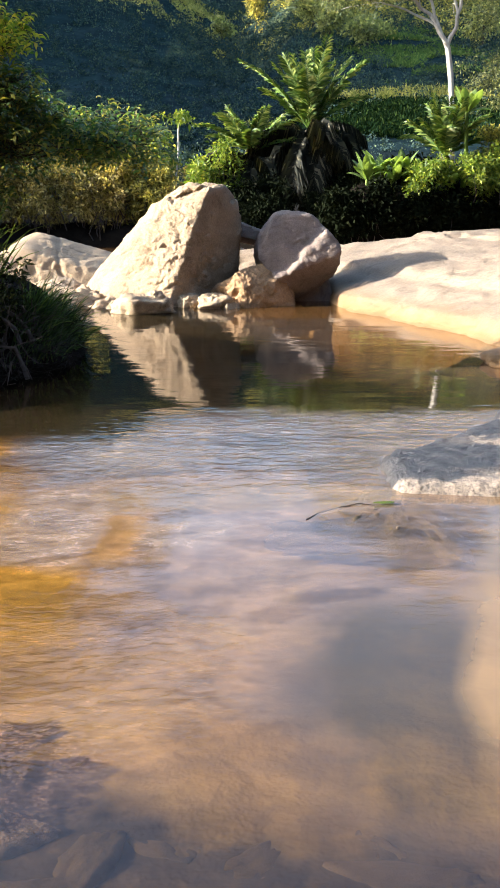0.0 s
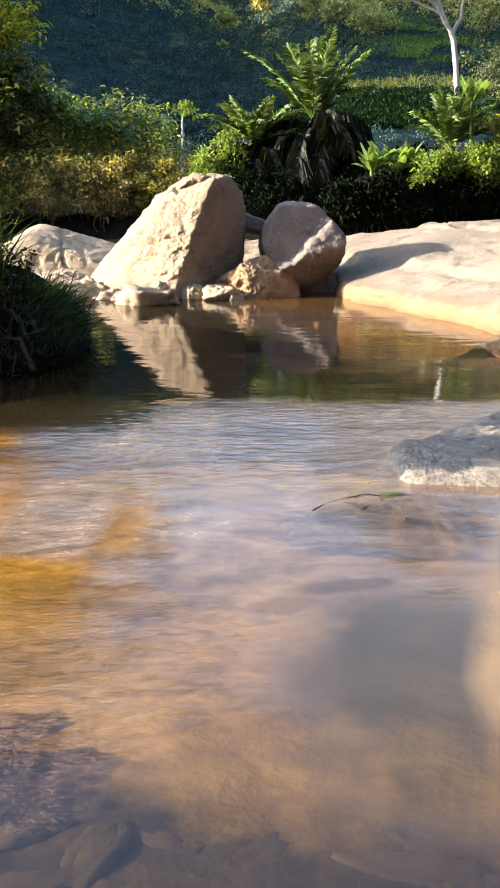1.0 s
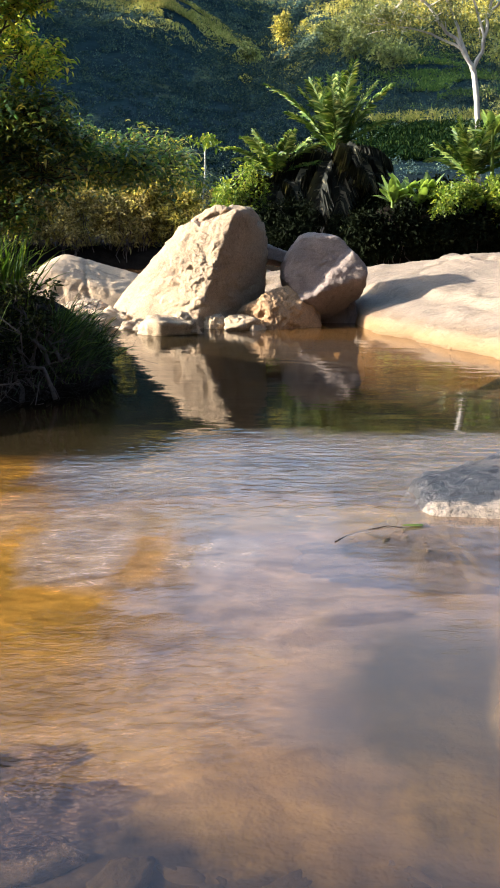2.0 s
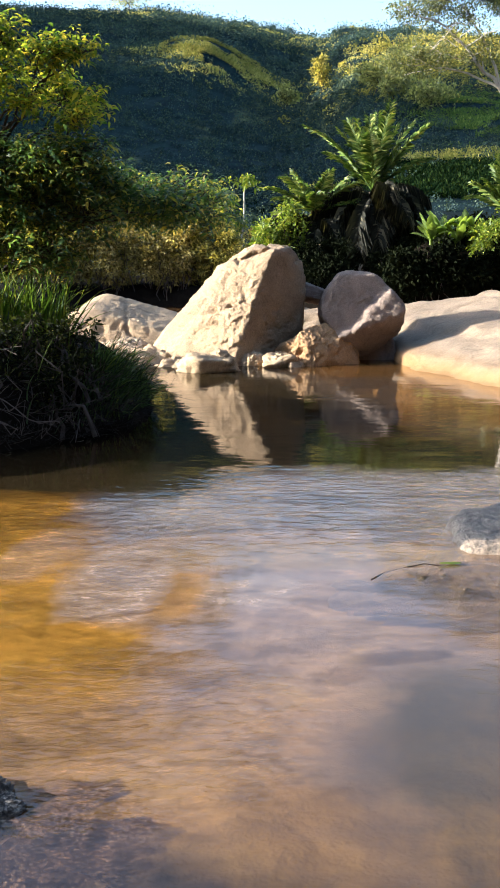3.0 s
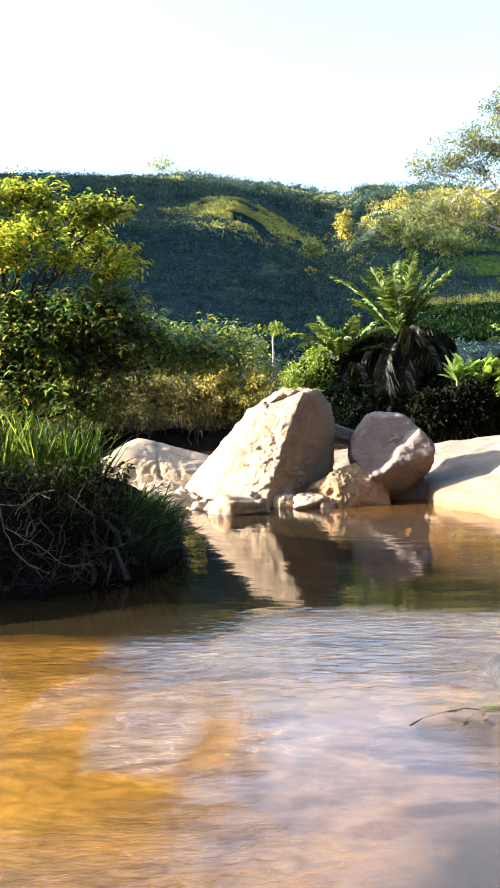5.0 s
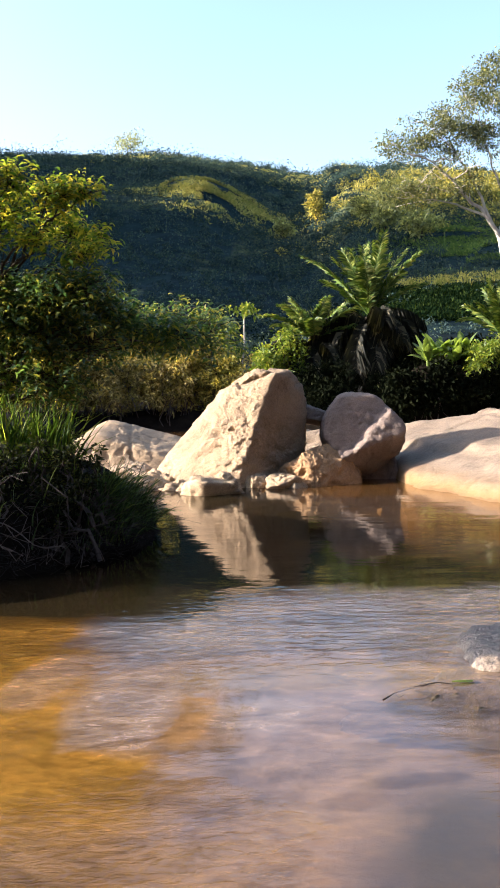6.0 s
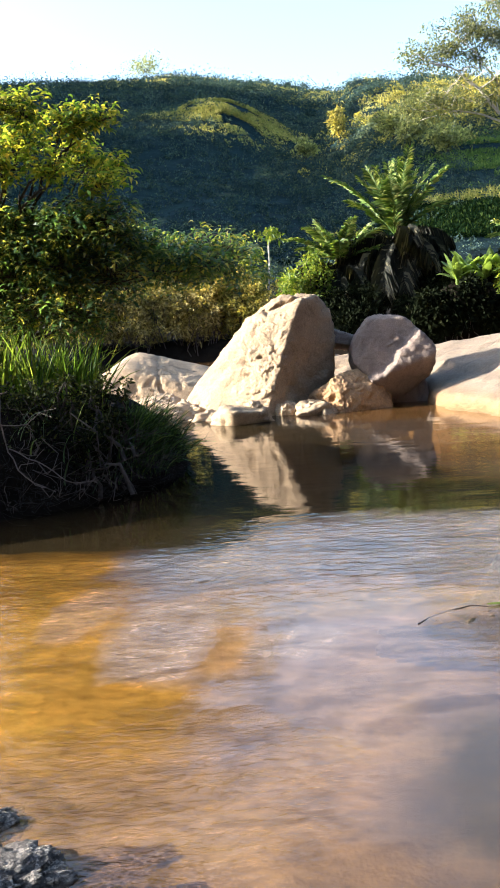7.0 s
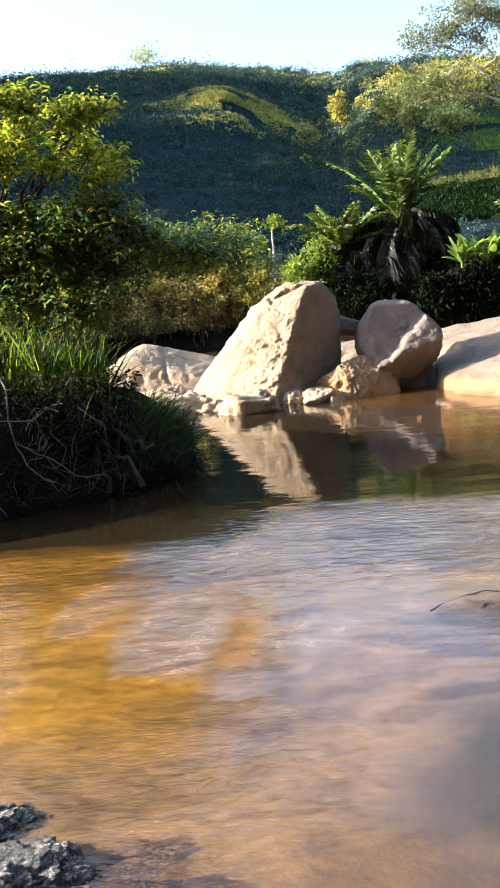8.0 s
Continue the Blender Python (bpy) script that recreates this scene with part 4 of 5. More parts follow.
def frond_piece(rng, start, yaw, pitch, length, curl, leaflet, dense=72):
    """One feather frond: midrib points, and its leaflets."""
    n = 14
    p, a = np.array(start, float), pitch
    pts, dirs = [p.copy()], []
    h = np.array([math.cos(yaw), math.sin(yaw), 0])
    for i in range(n):
        d = h * math.cos(a) + np.array([0, 0, 1]) * math.sin(a)
        dirs.append(d)
        p = p + d * length / n
        pts.append(p.copy())
        a -= curl / n * (0.4 + 1.2 * i / n)
    pts, dirs = np.array(pts), np.array(dirs)
    u = np.linspace(0.12, 0.99, dense)
    k = np.minimum((u * n).astype(int), n - 1)
    at = pts[k] + dirs[k] * ((u * n - k) * length / n)[:, None]
    cross = unit(np.cross(dirs[k], np.array([0, 0, 1.0])))
    ln = leaflet * (0.45 + 0.9 * np.sin(np.clip(u, 0, 1) * 2.6 + 0.35)) * (0.8 + 0.4 * rng.random(dense))
    both_at, both_al, both_ln = [], [], []
    for s in (-1, 1):
        al = unit(cross * s + dirs[k] * 0.9 + np.array([0, 0, 0.35]) + rng.normal(size=at.shape) * 0.20)
        both_at.append(at), both_al.append(al), both_ln.append(ln)
    return pts, np.concatenate(both_at), np.concatenate(both_al), np.concatenate(both_ln)


def palm(name, label, base, trunk_h, fronds, length, leaf, seed, dead=0, group="palms", spread=(0.15, 1.45), leaflet=0.55):
    rng = np.random.default_rng(seed)
    ob = thing(name, label, "palm", group, base)
    v, f = tube(bent(rng, (0, 0, -0.4), (0, 0, trunk_h), 8, 0.02), np.linspace(0.30, 0.24, 8), 10)
    child("trunk", mesh_from("trunk", v, f, BARK_DARK), ob)
    for k in range(fronds + dead):
        old = k >= fronds
        yaw = k * 2.39996 + rng.normal() * 0.15
        pitch = rng.uniform(-0.9, 0.55) if old else spread[0] + (spread[1] - spread[0]) * ((k + 0.5) / fronds) ** 0.75
        curl = rng.uniform(1.2, 2.3) if old else rng.uniform(0.65, 1.1) * (1.75 - 1.05 * pitch)
        ln = length * rng.uniform(0.75, 1.1) * (rng.uniform(0.6, 1.12) if old else 1)
        pts, at, al, lf = frond_piece(rng, (0, 0, trunk_h - (0.2 if old else 0)), yaw, pitch, ln, curl, leaflet)
        rib_v, rib_f = tube(pts, np.linspace(0.035, 0.006, len(pts)), 5)
        rib_f = np.concatenate([rib_f[:, :3], rib_f[:, [0, 2, 3]]])
        v, f = joined([(rib_v, rib_f), leaves(rng, at, al, lf, 0.034, 0.30 if not old else 1.1)])
        child("frond", mesh_from("frond", v, f, LEAF_DEAD if old else leaf, False), ob, "dry hanging frond" if old else "")
    return ob


def blade_leaf(rng, start, yaw, pitch, length, width, curl, n=9):
    """A broad arching banana leaf with a folded midrib."""
    p, a = np.array(start, float), pitch
    h = np.array([math.cos(yaw), math.sin(yaw), 0])
    side = np.array([-math.sin(yaw), math.cos(yaw), 0])
    v, f = [], []
    for i in range(n + 1):
        t = i / n
        d = h * math.cos(a) + np.array([0, 0, 1]) * math.sin(a)
        up = np.cross(d, side)
        w = width * (0.12 if t < 0.15 else math.sin(math.pi * min(1, (t - 0.08) / 0.95)) ** 0.7) * 0.5 + 0.01
        jag = 1 + rng.normal() * 0.12
        v += [p - side * w * jag - up * w * 0.35, p, p + side * w * jag - up * w * 0.35]
        p = p + d * length / n
        a -= curl / n
    for i in range(n):
        for j in range(2):
            f.append((i * 3 + j, i * 3 + j + 1, i * 3 + j + 4, i * 3 + j + 3))
    return np.array(v), np.array(f)


def banana(name, label, base, height, count, length, seed):
    rng = np.random.default_rng(seed)
    ob = thing(name, label, "banana plant", "banana plants", base)
    v, f = tube(bent(rng, (0, 0, -0.3), (0, 0, height), 6, 0.02), np.linspace(0.14, 0.08, 6), 8)
    child("stem", mesh_from("stem", v, f, LEAF_FRESH), ob)
    for k in range(count):
        v, f = blade_leaf(rng, (0, 0, height - 0.1), k * 2.4 + rng.normal() * 0.2, rng.uniform(0.75, 1.5), length * rng.uniform(0.7, 1.1), length * 0.30, rng.uniform(0.3, 1.3))
        child("leaf", mesh_from("leaf", v, f, LEAF_BANANA), ob)
    return ob


shoal_rim()

# the near tree over the grass bank
def tiers(seed, rows):
    """Leaf masses strung along level sprays: from, to, how many, radius, flatness, tufts in each."""
    rng = np.random.default_rng(seed)
    out = []
    for x0, y0, z0, x1, y1, z1, n, r, flat, tufts in rows:
        for t in np.linspace(0, 1, n):
            c = np.array([x0 + (x1 - x0) * t, y0 + (y1 - y0) * t, z0 + (z1 - z0) * t]) + rng.normal(size=3) * 0.07
            out.append((c, (r, r, r * flat), tufts))
    return out


broad_tree("near_tree", "yellow-green broad-leaved tree over a grass bank", (-5.4, 13.0, 1.1), (-5.0, 12.8, 2.4), tiers(11, [
    (-5.28, 12.34, 5.20, -3.97, 12.54, 5.12, 4, 0.34, 0.7, 17), (-3.52, 12.27, 4.90, -3.06, 12.50, 5.00, 3, 0.27, 0.65, 11), (-3.51, 13.11, 4.75, -2.89, 12.94, 4.27, 3, 0.28, 0.65, 12),
    (-5.64, 13.12, 4.69, -4.02, 12.34, 4.63, 4, 0.34, 0.7, 17), (-4.73, 12.22, 4.50, -3.14, 12.29, 4.07, 4, 0.30, 0.7, 14)]),
    LEAF_BROAD, BARK_DARK, 0.09, 101, 11, 0.115, 2.3)
broad_tree("shade_tree", "dark leafy tree reaching low over the bank", (-5.6, 14.6, 1.0), (-5.1, 14.4, 2.0), tiers(12, [
    (-4.70, 14.10, 3.46, -1.75, 14.50, 3.15, 5, 0.75, 0.5, 60), (-3.70, 14.30, 2.95, -2.70, 14.50, 3.00, 2, 0.70, 0.4, 45), (-5.45, 13.00, 3.84, -3.04, 12.60, 3.68, 5, 0.42, 0.62, 22),
    (-5.50, 13.07, 3.19, -3.47, 13.13, 3.27, 5, 0.42, 0.62, 22), (-5.02, 13.25, 2.86, -3.63, 12.49, 2.91, 3, 0.42, 0.62, 22), (-4.68, 12.30, 3.30, -3.67, 12.40, 3.57, 3, 0.38, 0.7, 16),
    # Two sprays out of view, added to shade the bank and block reflected sky.
    (-6.20, 13.10, 3.20, -6.30, 12.60, 4.80, 3, 0.65, 0.75, 40), (-7.40, 10.30, 1.80, -7.40, 12.20, 1.95, 4, 0.60, 0.9, 60),
    (-4.90, 12.60, 3.75, -3.10, 12.70, 3.55, 5, 0.40, 0.7, 24), (-4.80, 12.50, 3.20, -3.20, 12.60, 2.95, 5, 0.42, 0.7, 26), (-4.80, 12.70, 2.60, -3.50, 12.70, 2.45, 4, 0.40, 0.7, 22), (-3.00, 12.90, 3.35, -1.95, 13.30, 2.95, 4, 0.30, 0.7, 18)]),
    LEAF_DARK, BARK_DARK, 0.07, 102, 10, 0.115, 2.3)

for q in (((-5.3, 11.6, 0.7), 0.6, 424), ((-4.6, 11.9, 0.7), 0.6, 421), ((-3.9, 12.0, 0.8), 0.55, 422), ((-3.35, 12.2, 0.75), 0.45, 423), ((-4.2, 11.4, 0.35), 0.5, 425), ((-3.5, 11.7, 0.35), 0.45, 426)):
    (bx, by, bz), br, sd = q
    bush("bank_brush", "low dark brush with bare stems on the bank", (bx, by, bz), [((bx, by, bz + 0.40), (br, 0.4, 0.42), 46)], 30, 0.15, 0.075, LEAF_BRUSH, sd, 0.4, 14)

# far bank, from the river's bend to the palms
rng0 = np.random.default_rng(7)
for k, (x, y, w, h, leaf, nm, lab) in enumerate([
        (-17.5, 48.5, 2.6, 4.3, LEAF_OLIVE, "bank_bush", "dense olive bush on the far bank"), (-14.6, 49.0, 1.9, 3.4, LEAF_BROWN, "bank_bush", "dry brown bush on the far bank"), (-13.0, 50.6, 2.2, 4.6, LEAF_OLIVE, "bank_bush", "dense olive bush on the far bank"),
        (-11.0, 49.6, 1.7, 3.3, LEAF_BROWN, "bank_bush", "dry brown bush on the far bank"), (-9.4, 50.8, 1.8, 4.3, LEAF_OLIVE, "bank_bush", "dense olive bush on the far bank"), (-7.9, 49.8, 1.5, 3.0, LEAF_BROWN, "bank_bush", "dry brown bush on the far bank"),
        (-6.4, 50.6, 1.6, 3.9, LEAF_OLIVE, "bank_bush", "dense olive bush on the far bank"), (-5.0, 50.2, 1.2, 3.2, LEAF_OLIVE, "bank_bush", "low olive bush on the far bank"), (-3.3, 50.2, 1.2, 2.7, LEAF_BROWN, "bank_bush", "dry brown bush on the far bank"), (-5.4, 52.2, 1.0, 5.0, LEAF_FRESH, "bank_bush", "yellow-green leafy bush behind the far bank"),
        (-1.8, 48.9, 1.2, 4.2, LEAF_FRESH, "bank_bush", "fresh green leafy bush on the far bank"),
        # The next four bushes have shade put into their leaf colour.
        (0.3, 47.6, 1.8, 2.4, LEAF_SHADED, "bank_bush", "dark shaded bush under the palm"), (4.2, 47.8, 1.8, 2.0, LEAF_SHADED, "bank_bush", "dark shaded bush under the palm"),
        (5.6, 49.0, 1.5, 2.4, LEAF_SHADED, "bank_bush", "dark shaded bush on the steep bank"), (8.2, 48.6, 2.0, 3.2, LEAF_SHADED, "bank_bush", "leafy bush among banana plants, coloured as if shaded"),
        (8.6, 47.2, 1.0, 3.0, LEAF_FRESH, "bank_bush", "yellow-green leafy bush among banana plants"), (11.4, 46.9, 1.3, 3.6, LEAF_FRESH, "bank_bush", "yellow-green leafy bush among banana plants"),
        (13.6, 48.0, 2.4, 5.0, LEAF_OLIVE, "bank_bush", "tangled grey-green bush on the steep bank"), (17.5, 49.5, 3.0, 6.0, LEAF_OLIVE, "bank_bush", "tangled grey-green bush on the steep bank")]):
    h *= 1.25
    z0 = 2.4 if 5 < x < 12 else 0.6
    h -= z0 - 0.6
    low = [] if x > 5 or x < -3 else [((x, y - 0.9, z0 + h * 0.28), (w * 0.9, 0.9, h * 0.22), 34)]
    lift = 0.22 if x > 12 else 0.0
    bush(nm, lab, (x, y, z0), [((x - 0.4 * w, y, z0 + h * (0.45 + lift)), (w * 0.75, 1.4, h * (0.40 - lift * 0.7)), 36),
                               ((x + 0.4 * w, y + 0.3, z0 + h * (0.55 + lift)), (w * 0.75, 1.4, h * (0.44 - lift * 0.7)), 42)] + low, 64, 0.44, 0.21, leaf, 200 + k, 0.42, 6 if x > 2 else 26)
# Near-black bushes added over the bank to stand in for its shaded recess.
for k, (x, y, w, h) in enumerate([(4.6, 45.8, 1.3, 2.6), (6.6, 45.8, 1.6, 2.7), (8.6, 46.3, 1.6, 2.5), (10.6, 46.7, 1.7, 2.6), (12.8, 47.2, 1.8, 2.8)]):
    bush("bank_bush", "near-black bush added for the deep shade under the bank's edge", (x, y, 0.2), [((x, y, 0.3 + h * 0.5), (w, 0.5, h * 0.5), 60)], 60, 0.42, 0.24, LEAF_SHADED, 260 + k, 0.5, 4)
palm("oil_palm", "bright green oil palm with drooping dead fronds", (3.03, 50.5, 0.9), 4.9, 17, 4.5, LEAF_PALM, 301, 66, spread=(0.70, 1.45), leaflet=0.58)
palm("oil_palm", "low arching green palm beside a taller one", (0.0, 50.3, 1.2), 3.4, 13, 3.1, LEAF_PALM, 302, 26, spread=(0.45, 1.2), leaflet=0.5)
palm("oil_palm", "arching green palm on the steep bank", (9.6, 48.2, 2.8), 1.6, 15, 3.0, LEAF_PALM, 303, 0, spread=(0.5, 1.4), leaflet=0.5)
for k, (x, y, h) in enumerate([(5.7, 47.4, 0.9), (6.2, 47.6, 1.7), (6.9, 47.3, 1.1), (7.5, 47.7, 1.5), (8.1, 47.4, 1.0), (9.6, 47.5, 1.3)]):
    banana("banana_plant", "young banana plant with pale green upright leaves", (x, y, bank_height(x, y)), h * 0.25, 13, 1.45, 311 + k)
banana("banana_plant", "banana plant with broad upright leaves", (10.4, 47.4, 3.2), 3.2, 12, 1.5, 318)


def papaya():
    rng = np.random.default_rng(321)
    ob = thing("papaya_tree", "slender papaya with a flat tuft of leaves", "tree", "trees", (-4.0, 51.5, 1.2))
    v, f = tube(bent(rng, (0, 0, -0.3), (0.25, 0, 5.3), 8, 0.015), np.linspace(0.065, 0.045, 8), 8)
    child("trunk", mesh_from("trunk", v, f, BARK_PALE), ob)
    c = np.array([0.25, 0, 5.4]) + rng.normal(size=(12, 3)) * np.array([0.38, 0.38, 0.10])
    child("crown", crown_mesh("crown", rng, c, 18, 0.22, 0.24, LEAF_FRESH, 0.5, 0.4), ob)


papaya()


def pale_tree():
    """The tall white-barked tree: trunk, four forked limbs, a wide open crown."""
    rng = np.random.default_rng(331)
    base = np.array([10.4, 51.0, 1.5])
    ob = thing("pale_tree", "tall tree with white bark and a wide feathery crown", "tree", "trees", base)
    W = lambda x, z, y=51.0: np.array([x, y, z]) - base
    trunk = np.array([W(10.6, 1.0), W(10.55, 4.5), W(10.4, 7.0), W(10.25, 8.6), W(10.05, 9.8)])
    v, f = tube(trunk, [0.15, 0.14, 0.125, 0.15, 0.14], 10)
    child("trunk", mesh_from("trunk", v, f, BARK_PALE), ob)
    ways = [([W(10.05, 9.8), W(9.4, 10.9), W(8.4, 12.0), W(6.9, 13.6), W(5.2, 14.6)], 0.13), ([W(10.05, 9.8), W(9.3, 11.4), W(8.9, 12.6), W(7.8, 14.4), W(6.6, 15.8)], 0.10),
            ([W(10.05, 9.8), W(10.5, 11.2), W(10.6, 12.6), W(10.9, 14.6), W(10.6, 17.0)], 0.12), ([W(10.5, 11.2), W(10.0, 13.0), W(9.4, 14.6), W(8.8, 16.8)], 0.08),
            ([W(10.6, 12.4), W(11.8, 14.0), W(13.2, 15.6)], 0.08), ([W(9.4, 10.9), W(8.0, 11.6), W(6.0, 12.0), W(4.2, 12.2)], 0.07), ([W(8.4, 12.0), W(7.2, 12.4), W(5.4, 12.7)], 0.06)]
    tips = []
    for pts, r in ways:
        pts = np.array(pts)
        t = np.linspace(0, len(pts) - 1, 12)
        way = np.stack([np.interp(t, range(len(pts)), pts[:, i]) for i in range(3)], 1) + rng.normal(size=(12, 3)) * 0.06
        pieces = [tube(way, np.linspace(r, r * 0.25, 12), 7)]
        for _ in range(9):
            q = way[rng.integers(5, 12)]
            tip = q + rng.normal(size=3) * np.array([0.9, 0.9, 0.5]) + np.array([0, 0, 0.5])
            tips.append(tip)
            pieces.append(tube(bent(rng, q, tip, 5, 0.1), np.linspace(r * 0.3, 0.012, 5), 5))
        v, f = joined(pieces)
        child("limb", mesh_from("limb", v, f, BARK_PALE), ob)
    blobs = [(W(5.6, 14.8), (1.6, 1.6, 0.9), 34), (W(7.5, 16.0), (1.7, 1.8, 1.0), 40), (W(9.5, 17.4), (2.0, 2.0, 1.2), 46), (W(11.8, 16.4), (2.0, 2.0, 1.4), 40), (W(5.2, 12.4), (2.0, 1.6, 0.5), 26), (W(8.6, 15.2), (2.0, 1.6, 0.8), 34), (W(10.8, 18.6), (2.2, 2.0, 1.2), 44),
             (W(7.6, 12.4), (1.8, 1.6, 0.5), 10), (W(12.5, 12.0), (1.8, 1.6, 1.5), 34), (W(12.6, 8.5), (1.6, 1.5, 1.8), 34)]
    clumps = np.concatenate([lobes(rng, c, r, n, 0.7)[0] for c, r, n in blobs] + [np.array(tips)])
    child("crown", crown_mesh("crown", rng, clumps, 74, 0.52 * (0.6 + 0.8 * rng.random(len(clumps))), 0.16, LEAF_SILVER, 0.4, 0.2), ob)


pale_tree()


# ---- grass bank ----
def grass_blades(rng, feet, lean, length, width, material, name):
    """Bent blades of four segments each."""
    n, k = len(feet), 5
    ln = length * (0.55 + 0.9 * rng.random((n, 1)))
    d0 = unit(np.array([0, 0, 1.0]) + lean + rng.normal(size=(n, 3)) * 0.28)
    side = unit(np.cross(d0, rng.normal(size=(n, 3))))
    fall = (0.25 + 0.9 * rng.random((n, 1)))
    v = np.zeros((n, k, 2, 3))
    p, d = feet.copy(), d0.copy()
    for i in range(k):
        w = width * (1 - i / (k - 1)) * 0.5 + 0.0008
        v[:, i, 0], v[:, i, 1] = p - side * w, p + side * w
        p = p + d * ln / (k - 1)
        d = unit(d + (lean * 0.5 + np.array([0, 0, -0.55])) * fall * 0.7)
    base = np.arange(n)[:, None] * (2 * k)
    f = np.concatenate([base + np.array([2 * i, 2 * i + 1, 2 * i + 3, 2 * i + 2]) for i in range(k - 1)])
    return mesh_from(name, v.reshape(-1, 3), f, material, False)


def grass_bank():
    rng = np.random.default_rng(401)
    n = 9000
    x, y = rng.uniform(-4.6, -2.4, n), rng.uniform(11.0, 16.5, n)
    z = ground_height(x, y)
    keep = (z > 0.12) & (x + 0.6 * (13.0 - y) > -3.6) & ((x > -3.1) | (rng.random(n) < 0.03))
    feet = np.stack([x, y, z - 0.03], 1)[keep]
    ob = new("bank_grass", grass_blades(rng, feet, np.array([0.35, -0.25, 0.0]), 0.5, 0.026, GRASS, "bank_grass"))
    tagged(ob, "thick dark green river grass hanging over the bank", "grass", "", "stuff")
    m = 620
    x, y = rng.uniform(-6.4, -3.6, m), rng.uniform(12.7, 13.8, m)
    z = ground_height(x, y)
    feet = np.stack([x, y, z - 0.03], 1)[z > 0.6]
    ob = new("cane_grass", grass_blades(rng, feet, np.array([0.10, -0.05, 0.20]), 1.05, 0.040, GRASS_BRIGHT, "cane_grass"))
    tagged(ob, "tall bright green cane grass standing on the bank", "grass", "", "stuff")


def bank_tangle():
    """A thicket of fine dead stems over the bank's front, past counting."""
    rng = np.random.default_rng(407)
    pieces = []
    for k in range(620):
        y = rng.uniform(10.2, 13.4)
        edge = float(interp(y, [9, 11.2, 12.6, 14.2], [-4.9, -3.3, -2.5, -2.5]))
        u = rng.random()
        u = u * u
        foot = np.array([edge + 0.05 - 1.3 * u, y + 0.3 * u, 0.06 + 1.1 * u + 0.2 * rng.random()])
        d = rng.normal(size=3) * np.array([0.30, 0.22, 0.16]) + np.array([0.14, -0.12, 0.10])
        tip = foot + d
        tip[2] = max(tip[2], 0.02)
        r = 0.0022 + 0.004 * rng.random() ** 3
        pieces.append(tube(bent(rng, foot, tip, 5, 0.16), np.linspace(r, r * 0.5, 5), 4))
    v, f = joined(pieces)
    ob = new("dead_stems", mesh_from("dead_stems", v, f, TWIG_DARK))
    tagged(ob, "tangle of fine dry stems over the dark bank", "dry stems", "", "stuff")


def bank_twigs():
    """Bare dead branches hanging from the bank over dark water."""
    rng = np.random.default_rng(411)
    for k in range(20):
        y = rng.uniform(9.8, 12.4)
        edge = float(interp(y, [9, 11.2, 12.6, 14.2], [-4.9, -3.3, -2.5, -2.5]))
        foot = np.array([edge - rng.uniform(0.1, 0.8), y, rng.uniform(0.35, 1.1)])
        tip = np.array([edge + rng.uniform(-0.6, 0.55), y - rng.uniform(0.2, 0.6), rng.uniform(0.02, 0.45)])
        r = 0.004 + 0.008 * rng.random() ** 2
        ob = thing("dead_branch", "bare grey dead branch trailing from the bank", "branch", "dead branches", foot)
        way = bent(rng, (0, 0, 0), tip - foot, 9, 0.14)
        v, f = tube(way, np.linspace(r, r * 0.4, 9), 6)
        child("stem", mesh_from("stem", v, f, TWIG), ob)
        for _ in range(4):
            q = way[rng.integers(2, 7)]
            e = q + rng.normal(size=3) * np.array([0.3, 0.2, 0.18])
            v, f = tube(bent(rng, q, e, 5, 0.15), np.linspace(r * 0.5, r * 0.2, 5), 5)
            child("twig", mesh_from("twig", v, f, TWIG), ob)


def bare_limb(way, r, sprigs, seed):
    rng = np.random.default_rng(seed)
    ob = thing("dead_branch", "pale bare branch bending down to the water from the bank", "branch", "dead branches", way[0])
    pts = np.array(way) - np.array(way[0])
    t = np.linspace(0, len(pts) - 1, 16)
    line = np.stack([np.interp(t, range(len(pts)), pts[:, i]) for i in range(3)], 1)
    line[1:-1] = (line[:-2] + line[1:-1] * 2 + line[2:]) / 4 + rng.normal(size=(14, 3)) * 0.008
    v, f = tube(line, np.linspace(r, r * 0.45, 16), 7)
    child("stem", mesh_from("stem", v, f, TWIG_PALE), ob)
    for _ in range(sprigs):
        q = line[rng.integers(4, 15)]
        e = q + rng.normal(size=3) * np.array([0.22, 0.12, 0.12]) + np.array([0.1, -0.05, 0.0])
        e[2] = max(e[2], 0.02 - way[0][2])
        v, f = tube(bent(rng, q, e, 6, 0.15), np.linspace(r * 0.45, r * 0.2, 6), 5)
        child("twig", mesh_from("twig", v, f, TWIG_PALE), ob)


bare_limb([(-4.45, 11.3, 1.75), (-4.14, 10.8, 1.52), (-4.08, 10.6, 1.18), (-4.02, 10.55, 0.81), (-3.84, 10.5, 0.50), (-3.43, 10.4, 0.33)], 0.013, 6, 431)
bare_limb([(-4.6, 11.1, 1.20), (-4.19, 10.6, 1.13), (-3.78, 10.55, 1.11), (-3.62, 10.5, 1.21)], 0.009, 4, 432)
bare_limb([(-4.02, 10.62, 0.84), (-3.62, 10.55, 0.64), (-3.25, 10.5, 0.40), (-2.95, 10.5, 0.42)], 0.009, 4, 433)
grass_bank()
bank_tangle()
bank_twigs()


# ---- hillside ----
def hill_level(x, y):
    return ground_height(x, y) + fbm(np.stack([x, y, np.zeros(len(x))], 1), 0.045, 5, 2) * 2.0 * smooth(y, 60, 130)


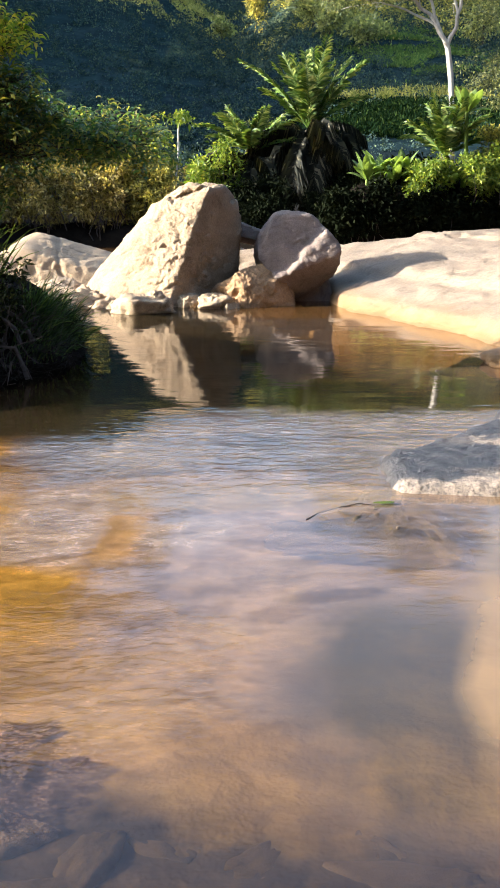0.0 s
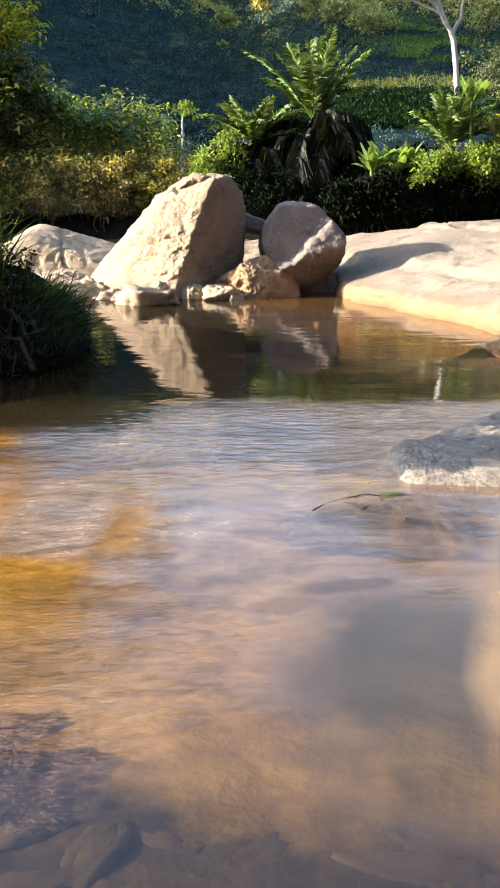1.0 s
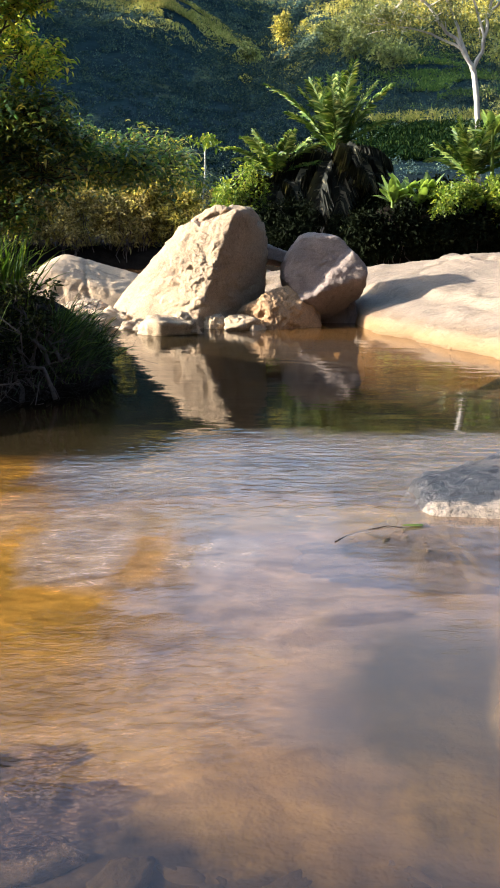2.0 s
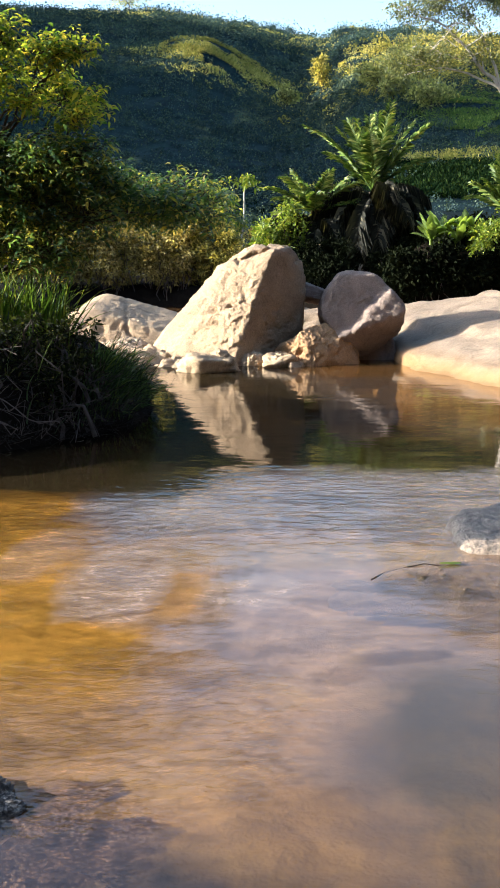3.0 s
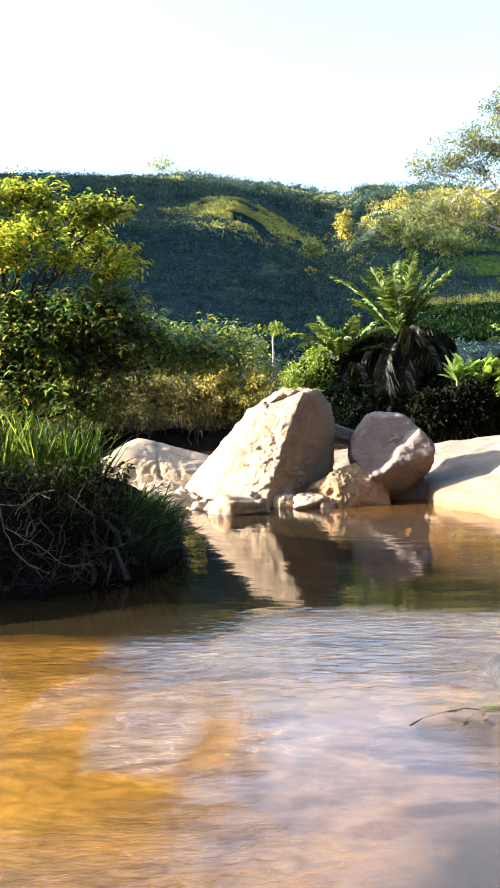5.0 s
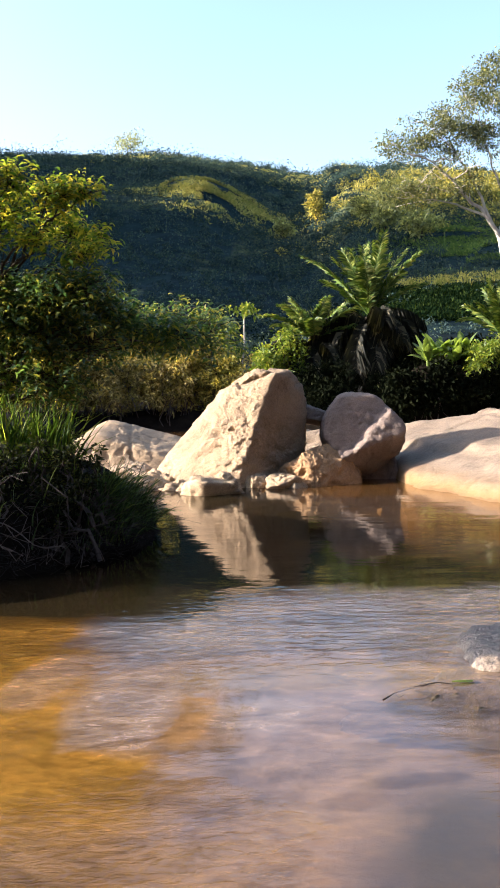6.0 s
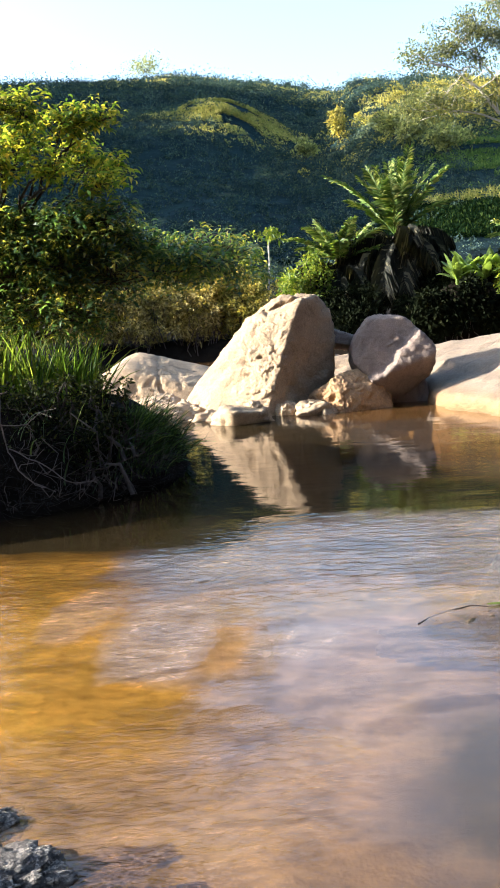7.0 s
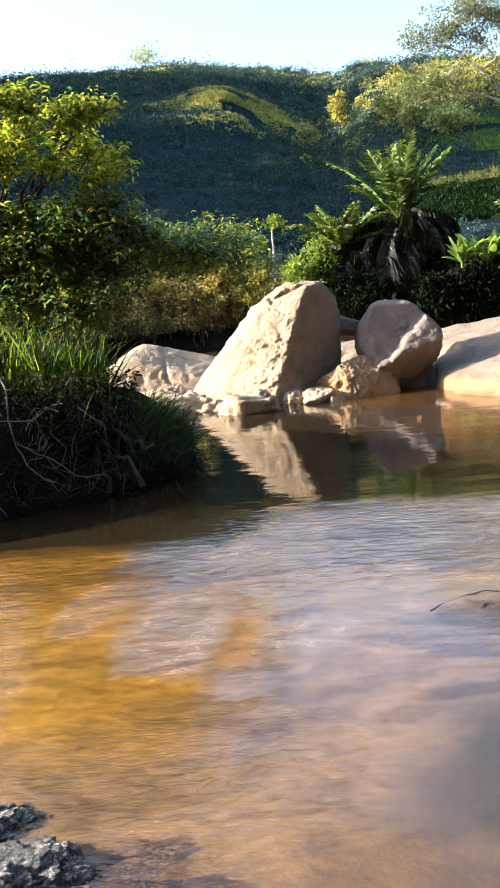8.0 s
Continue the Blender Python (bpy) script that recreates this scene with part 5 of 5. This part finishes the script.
def hill_scrub():
    rng = np.random.default_rng(501)
    n = 15500
    y = 58 + 190 * rng.random(n) ** 1.1
    x = (rng.uniform(-0.52, 0.36, n)) * y
    P = np.stack([x, y, np.zeros(n)], 1)
    dens = fbm(P, 0.035, 3, 9)
    keep = dens > -0.9 + 0.9 * rng.random(n)
    open_spur = ((x + 16) / 9) ** 2 + ((y - 156) / 7) ** 2 < 1.0 + 0.8 * fbm(P, 0.12, 3, 19)
    keep &= ~open_spur | (rng.random(n) < 0.18)
    sunny = ((x - 26) / 24) ** 2 + ((y - 160) / 30) ** 2 < 1
    meadow = ((x - 18.5) / 6) ** 2 + ((y - 111) / 12) ** 2 < 1.0 + 0.8 * fbm(P, 0.12, 3, 29)
    terrace = (y < 83) & (x > 2.0 + 1.5 * fbm(P, 0.2, 2, 37))
    keep &= ~meadow | (rng.random(n) < 0.3)
    keep &= ~terrace | (rng.random(n) < 0.08)
    keep &= (y < 205) | (rng.random(n) < 0.4)
    keep &= ~sunny | (rng.random(n) < 0.3)
    x, y = x[keep], y[keep]
    r = (0.6 + 1.5 * rng.random(len(x)) ** 2.2) * (0.45 + 0.55 * smooth(y, 60, 160))
    r = np.where(rng.random(len(x)) < 0.07, r * 1.9 + 0.5, r)
    c = np.stack([x, y, hill_level(x, y) + r * 0.35], 1)
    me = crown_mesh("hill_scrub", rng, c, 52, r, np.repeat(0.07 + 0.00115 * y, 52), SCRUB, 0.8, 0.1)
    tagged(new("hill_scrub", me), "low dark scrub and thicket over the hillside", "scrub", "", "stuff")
    k = 6500
    x = np.concatenate([-16 + 9 * rng.normal(size=k) * 0.6, 24 + 18 * rng.normal(size=k) * 0.6, rng.uniform(-95, 10, k), 12 + 5 * rng.normal(size=k // 4)])
    y = np.concatenate([156 + 7 * rng.normal(size=k) * 0.6, 150 + 20 * rng.normal(size=k) * 0.6, rng.uniform(196, 232, k), 86.5 + 1.0 * rng.normal(size=k // 4)])
    P = np.stack([x, y, np.zeros(len(x))], 1)
    keep = fbm(P * np.array([0.5, 1.4, 1.0]), 0.22, 3, 23) > -0.05
    x, y = x[keep], y[keep]
    tuft = crown_mesh("hill_grass", rng, np.stack([x, y, hill_level(x, y)], 1), 7, 0.35, 0.5, TUFT, 0.22, 0.2, 1.2)
    tagged(new("hill_grass", tuft), "dry yellow-green pasture grass on the open slopes", "grass", "", "stuff")
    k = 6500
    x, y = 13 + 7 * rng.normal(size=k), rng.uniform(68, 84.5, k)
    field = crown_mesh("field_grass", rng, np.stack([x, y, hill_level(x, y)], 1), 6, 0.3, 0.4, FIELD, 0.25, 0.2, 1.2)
    tagged(new("field_grass", field), "grass on a terrace behind the palms, shade put into its colour", "grass", "", "stuff")
    k = 5200
    x, y = 18.5 + 3.6 * rng.normal(size=k), 111 + 7.5 * rng.normal(size=k)
    lush = fbm(np.stack([x * 0.6, y, np.zeros(k)], 1), 0.2, 3, 41) > -0.1
    x, y = x[lush], y[lush]
    grass = crown_mesh("meadow_grass", rng, np.stack([x, y, hill_level(x, y)], 1), 7, 0.35, 0.45, MEADOW, 0.25, 0.2, 1.2)
    tagged(new("meadow_grass", grass), "fresh sunlit green grass between trees on the slope", "grass", "", "stuff")
    k = 520
    x, y = 26 + 20 * rng.normal(size=k) * 0.5, 150 + 24 * rng.normal(size=k) * 0.5
    r = 0.6 + 1.1 * rng.random(k) ** 2
    dry = crown_mesh("dry_thicket", rng, np.stack([x, y, hill_level(x, y) + r * 0.5], 1), 70, r, 0.36, LEAF_OLIVE, 0.6, 0.15)
    tagged(new("dry_thicket", dry), "dry olive-yellow thicket on the sunny hill", "scrub", "", "stuff")


def hill_tree(label, x, y, h, w, leaf, seed, dz=0.0):
    rng = np.random.default_rng(seed)
    z = bank_height(x, y) + dz
    ob = thing("hill_tree", label, "tree", "trees on the hill", (x, y, z))
    v, f = tube(bent(rng, (0, 0, -0.5), (0, 0, h * 0.6), 6, 0.04), np.linspace(0.16, 0.08, 6), 7)
    child("trunk", mesh_from("trunk", v, f, BARK_DARK), ob)
    c = lobes(rng, (0, 0, h * 0.6), (w, w, h * 0.38), 26, 0.7)[0]
    add_limbs(rng, ob, np.array([0, 0, h * 0.4]), c[:7], 0.07, BARK_DARK, 0.2)
    child("crown", crown_mesh("crown", rng, c, 46, w * 0.38, 0.42, leaf, 0.6, 0.15), ob)


hill_scrub()
hill_tree("sunlit yellow-green tree alone on the slope", 0.9, 150, 6.0, 1.6, LEAF_OLIVE, 511)
hill_tree("low grey-green tree on the slope", -4.0, 142, 4.0, 1.8, LEAF_GREY, 512)
hill_tree("open-crowned tree on the hill's ridge", -42.5, 226, 6.5, 4.5, LEAF_GREY, 513)
for k, (x, y, h, w) in enumerate([(9.5, 118, 4, 2.2), (13, 112, 4.5, 2.4), (10.5, 124, 5, 3), (8, 128, 4, 2.4), (27, 117, 5, 3), (12, 135, 5, 3)]):
    hill_tree("spreading dry olive tree on the sunny slope", x, y, h, w, LEAF_GREY, 520 + k)
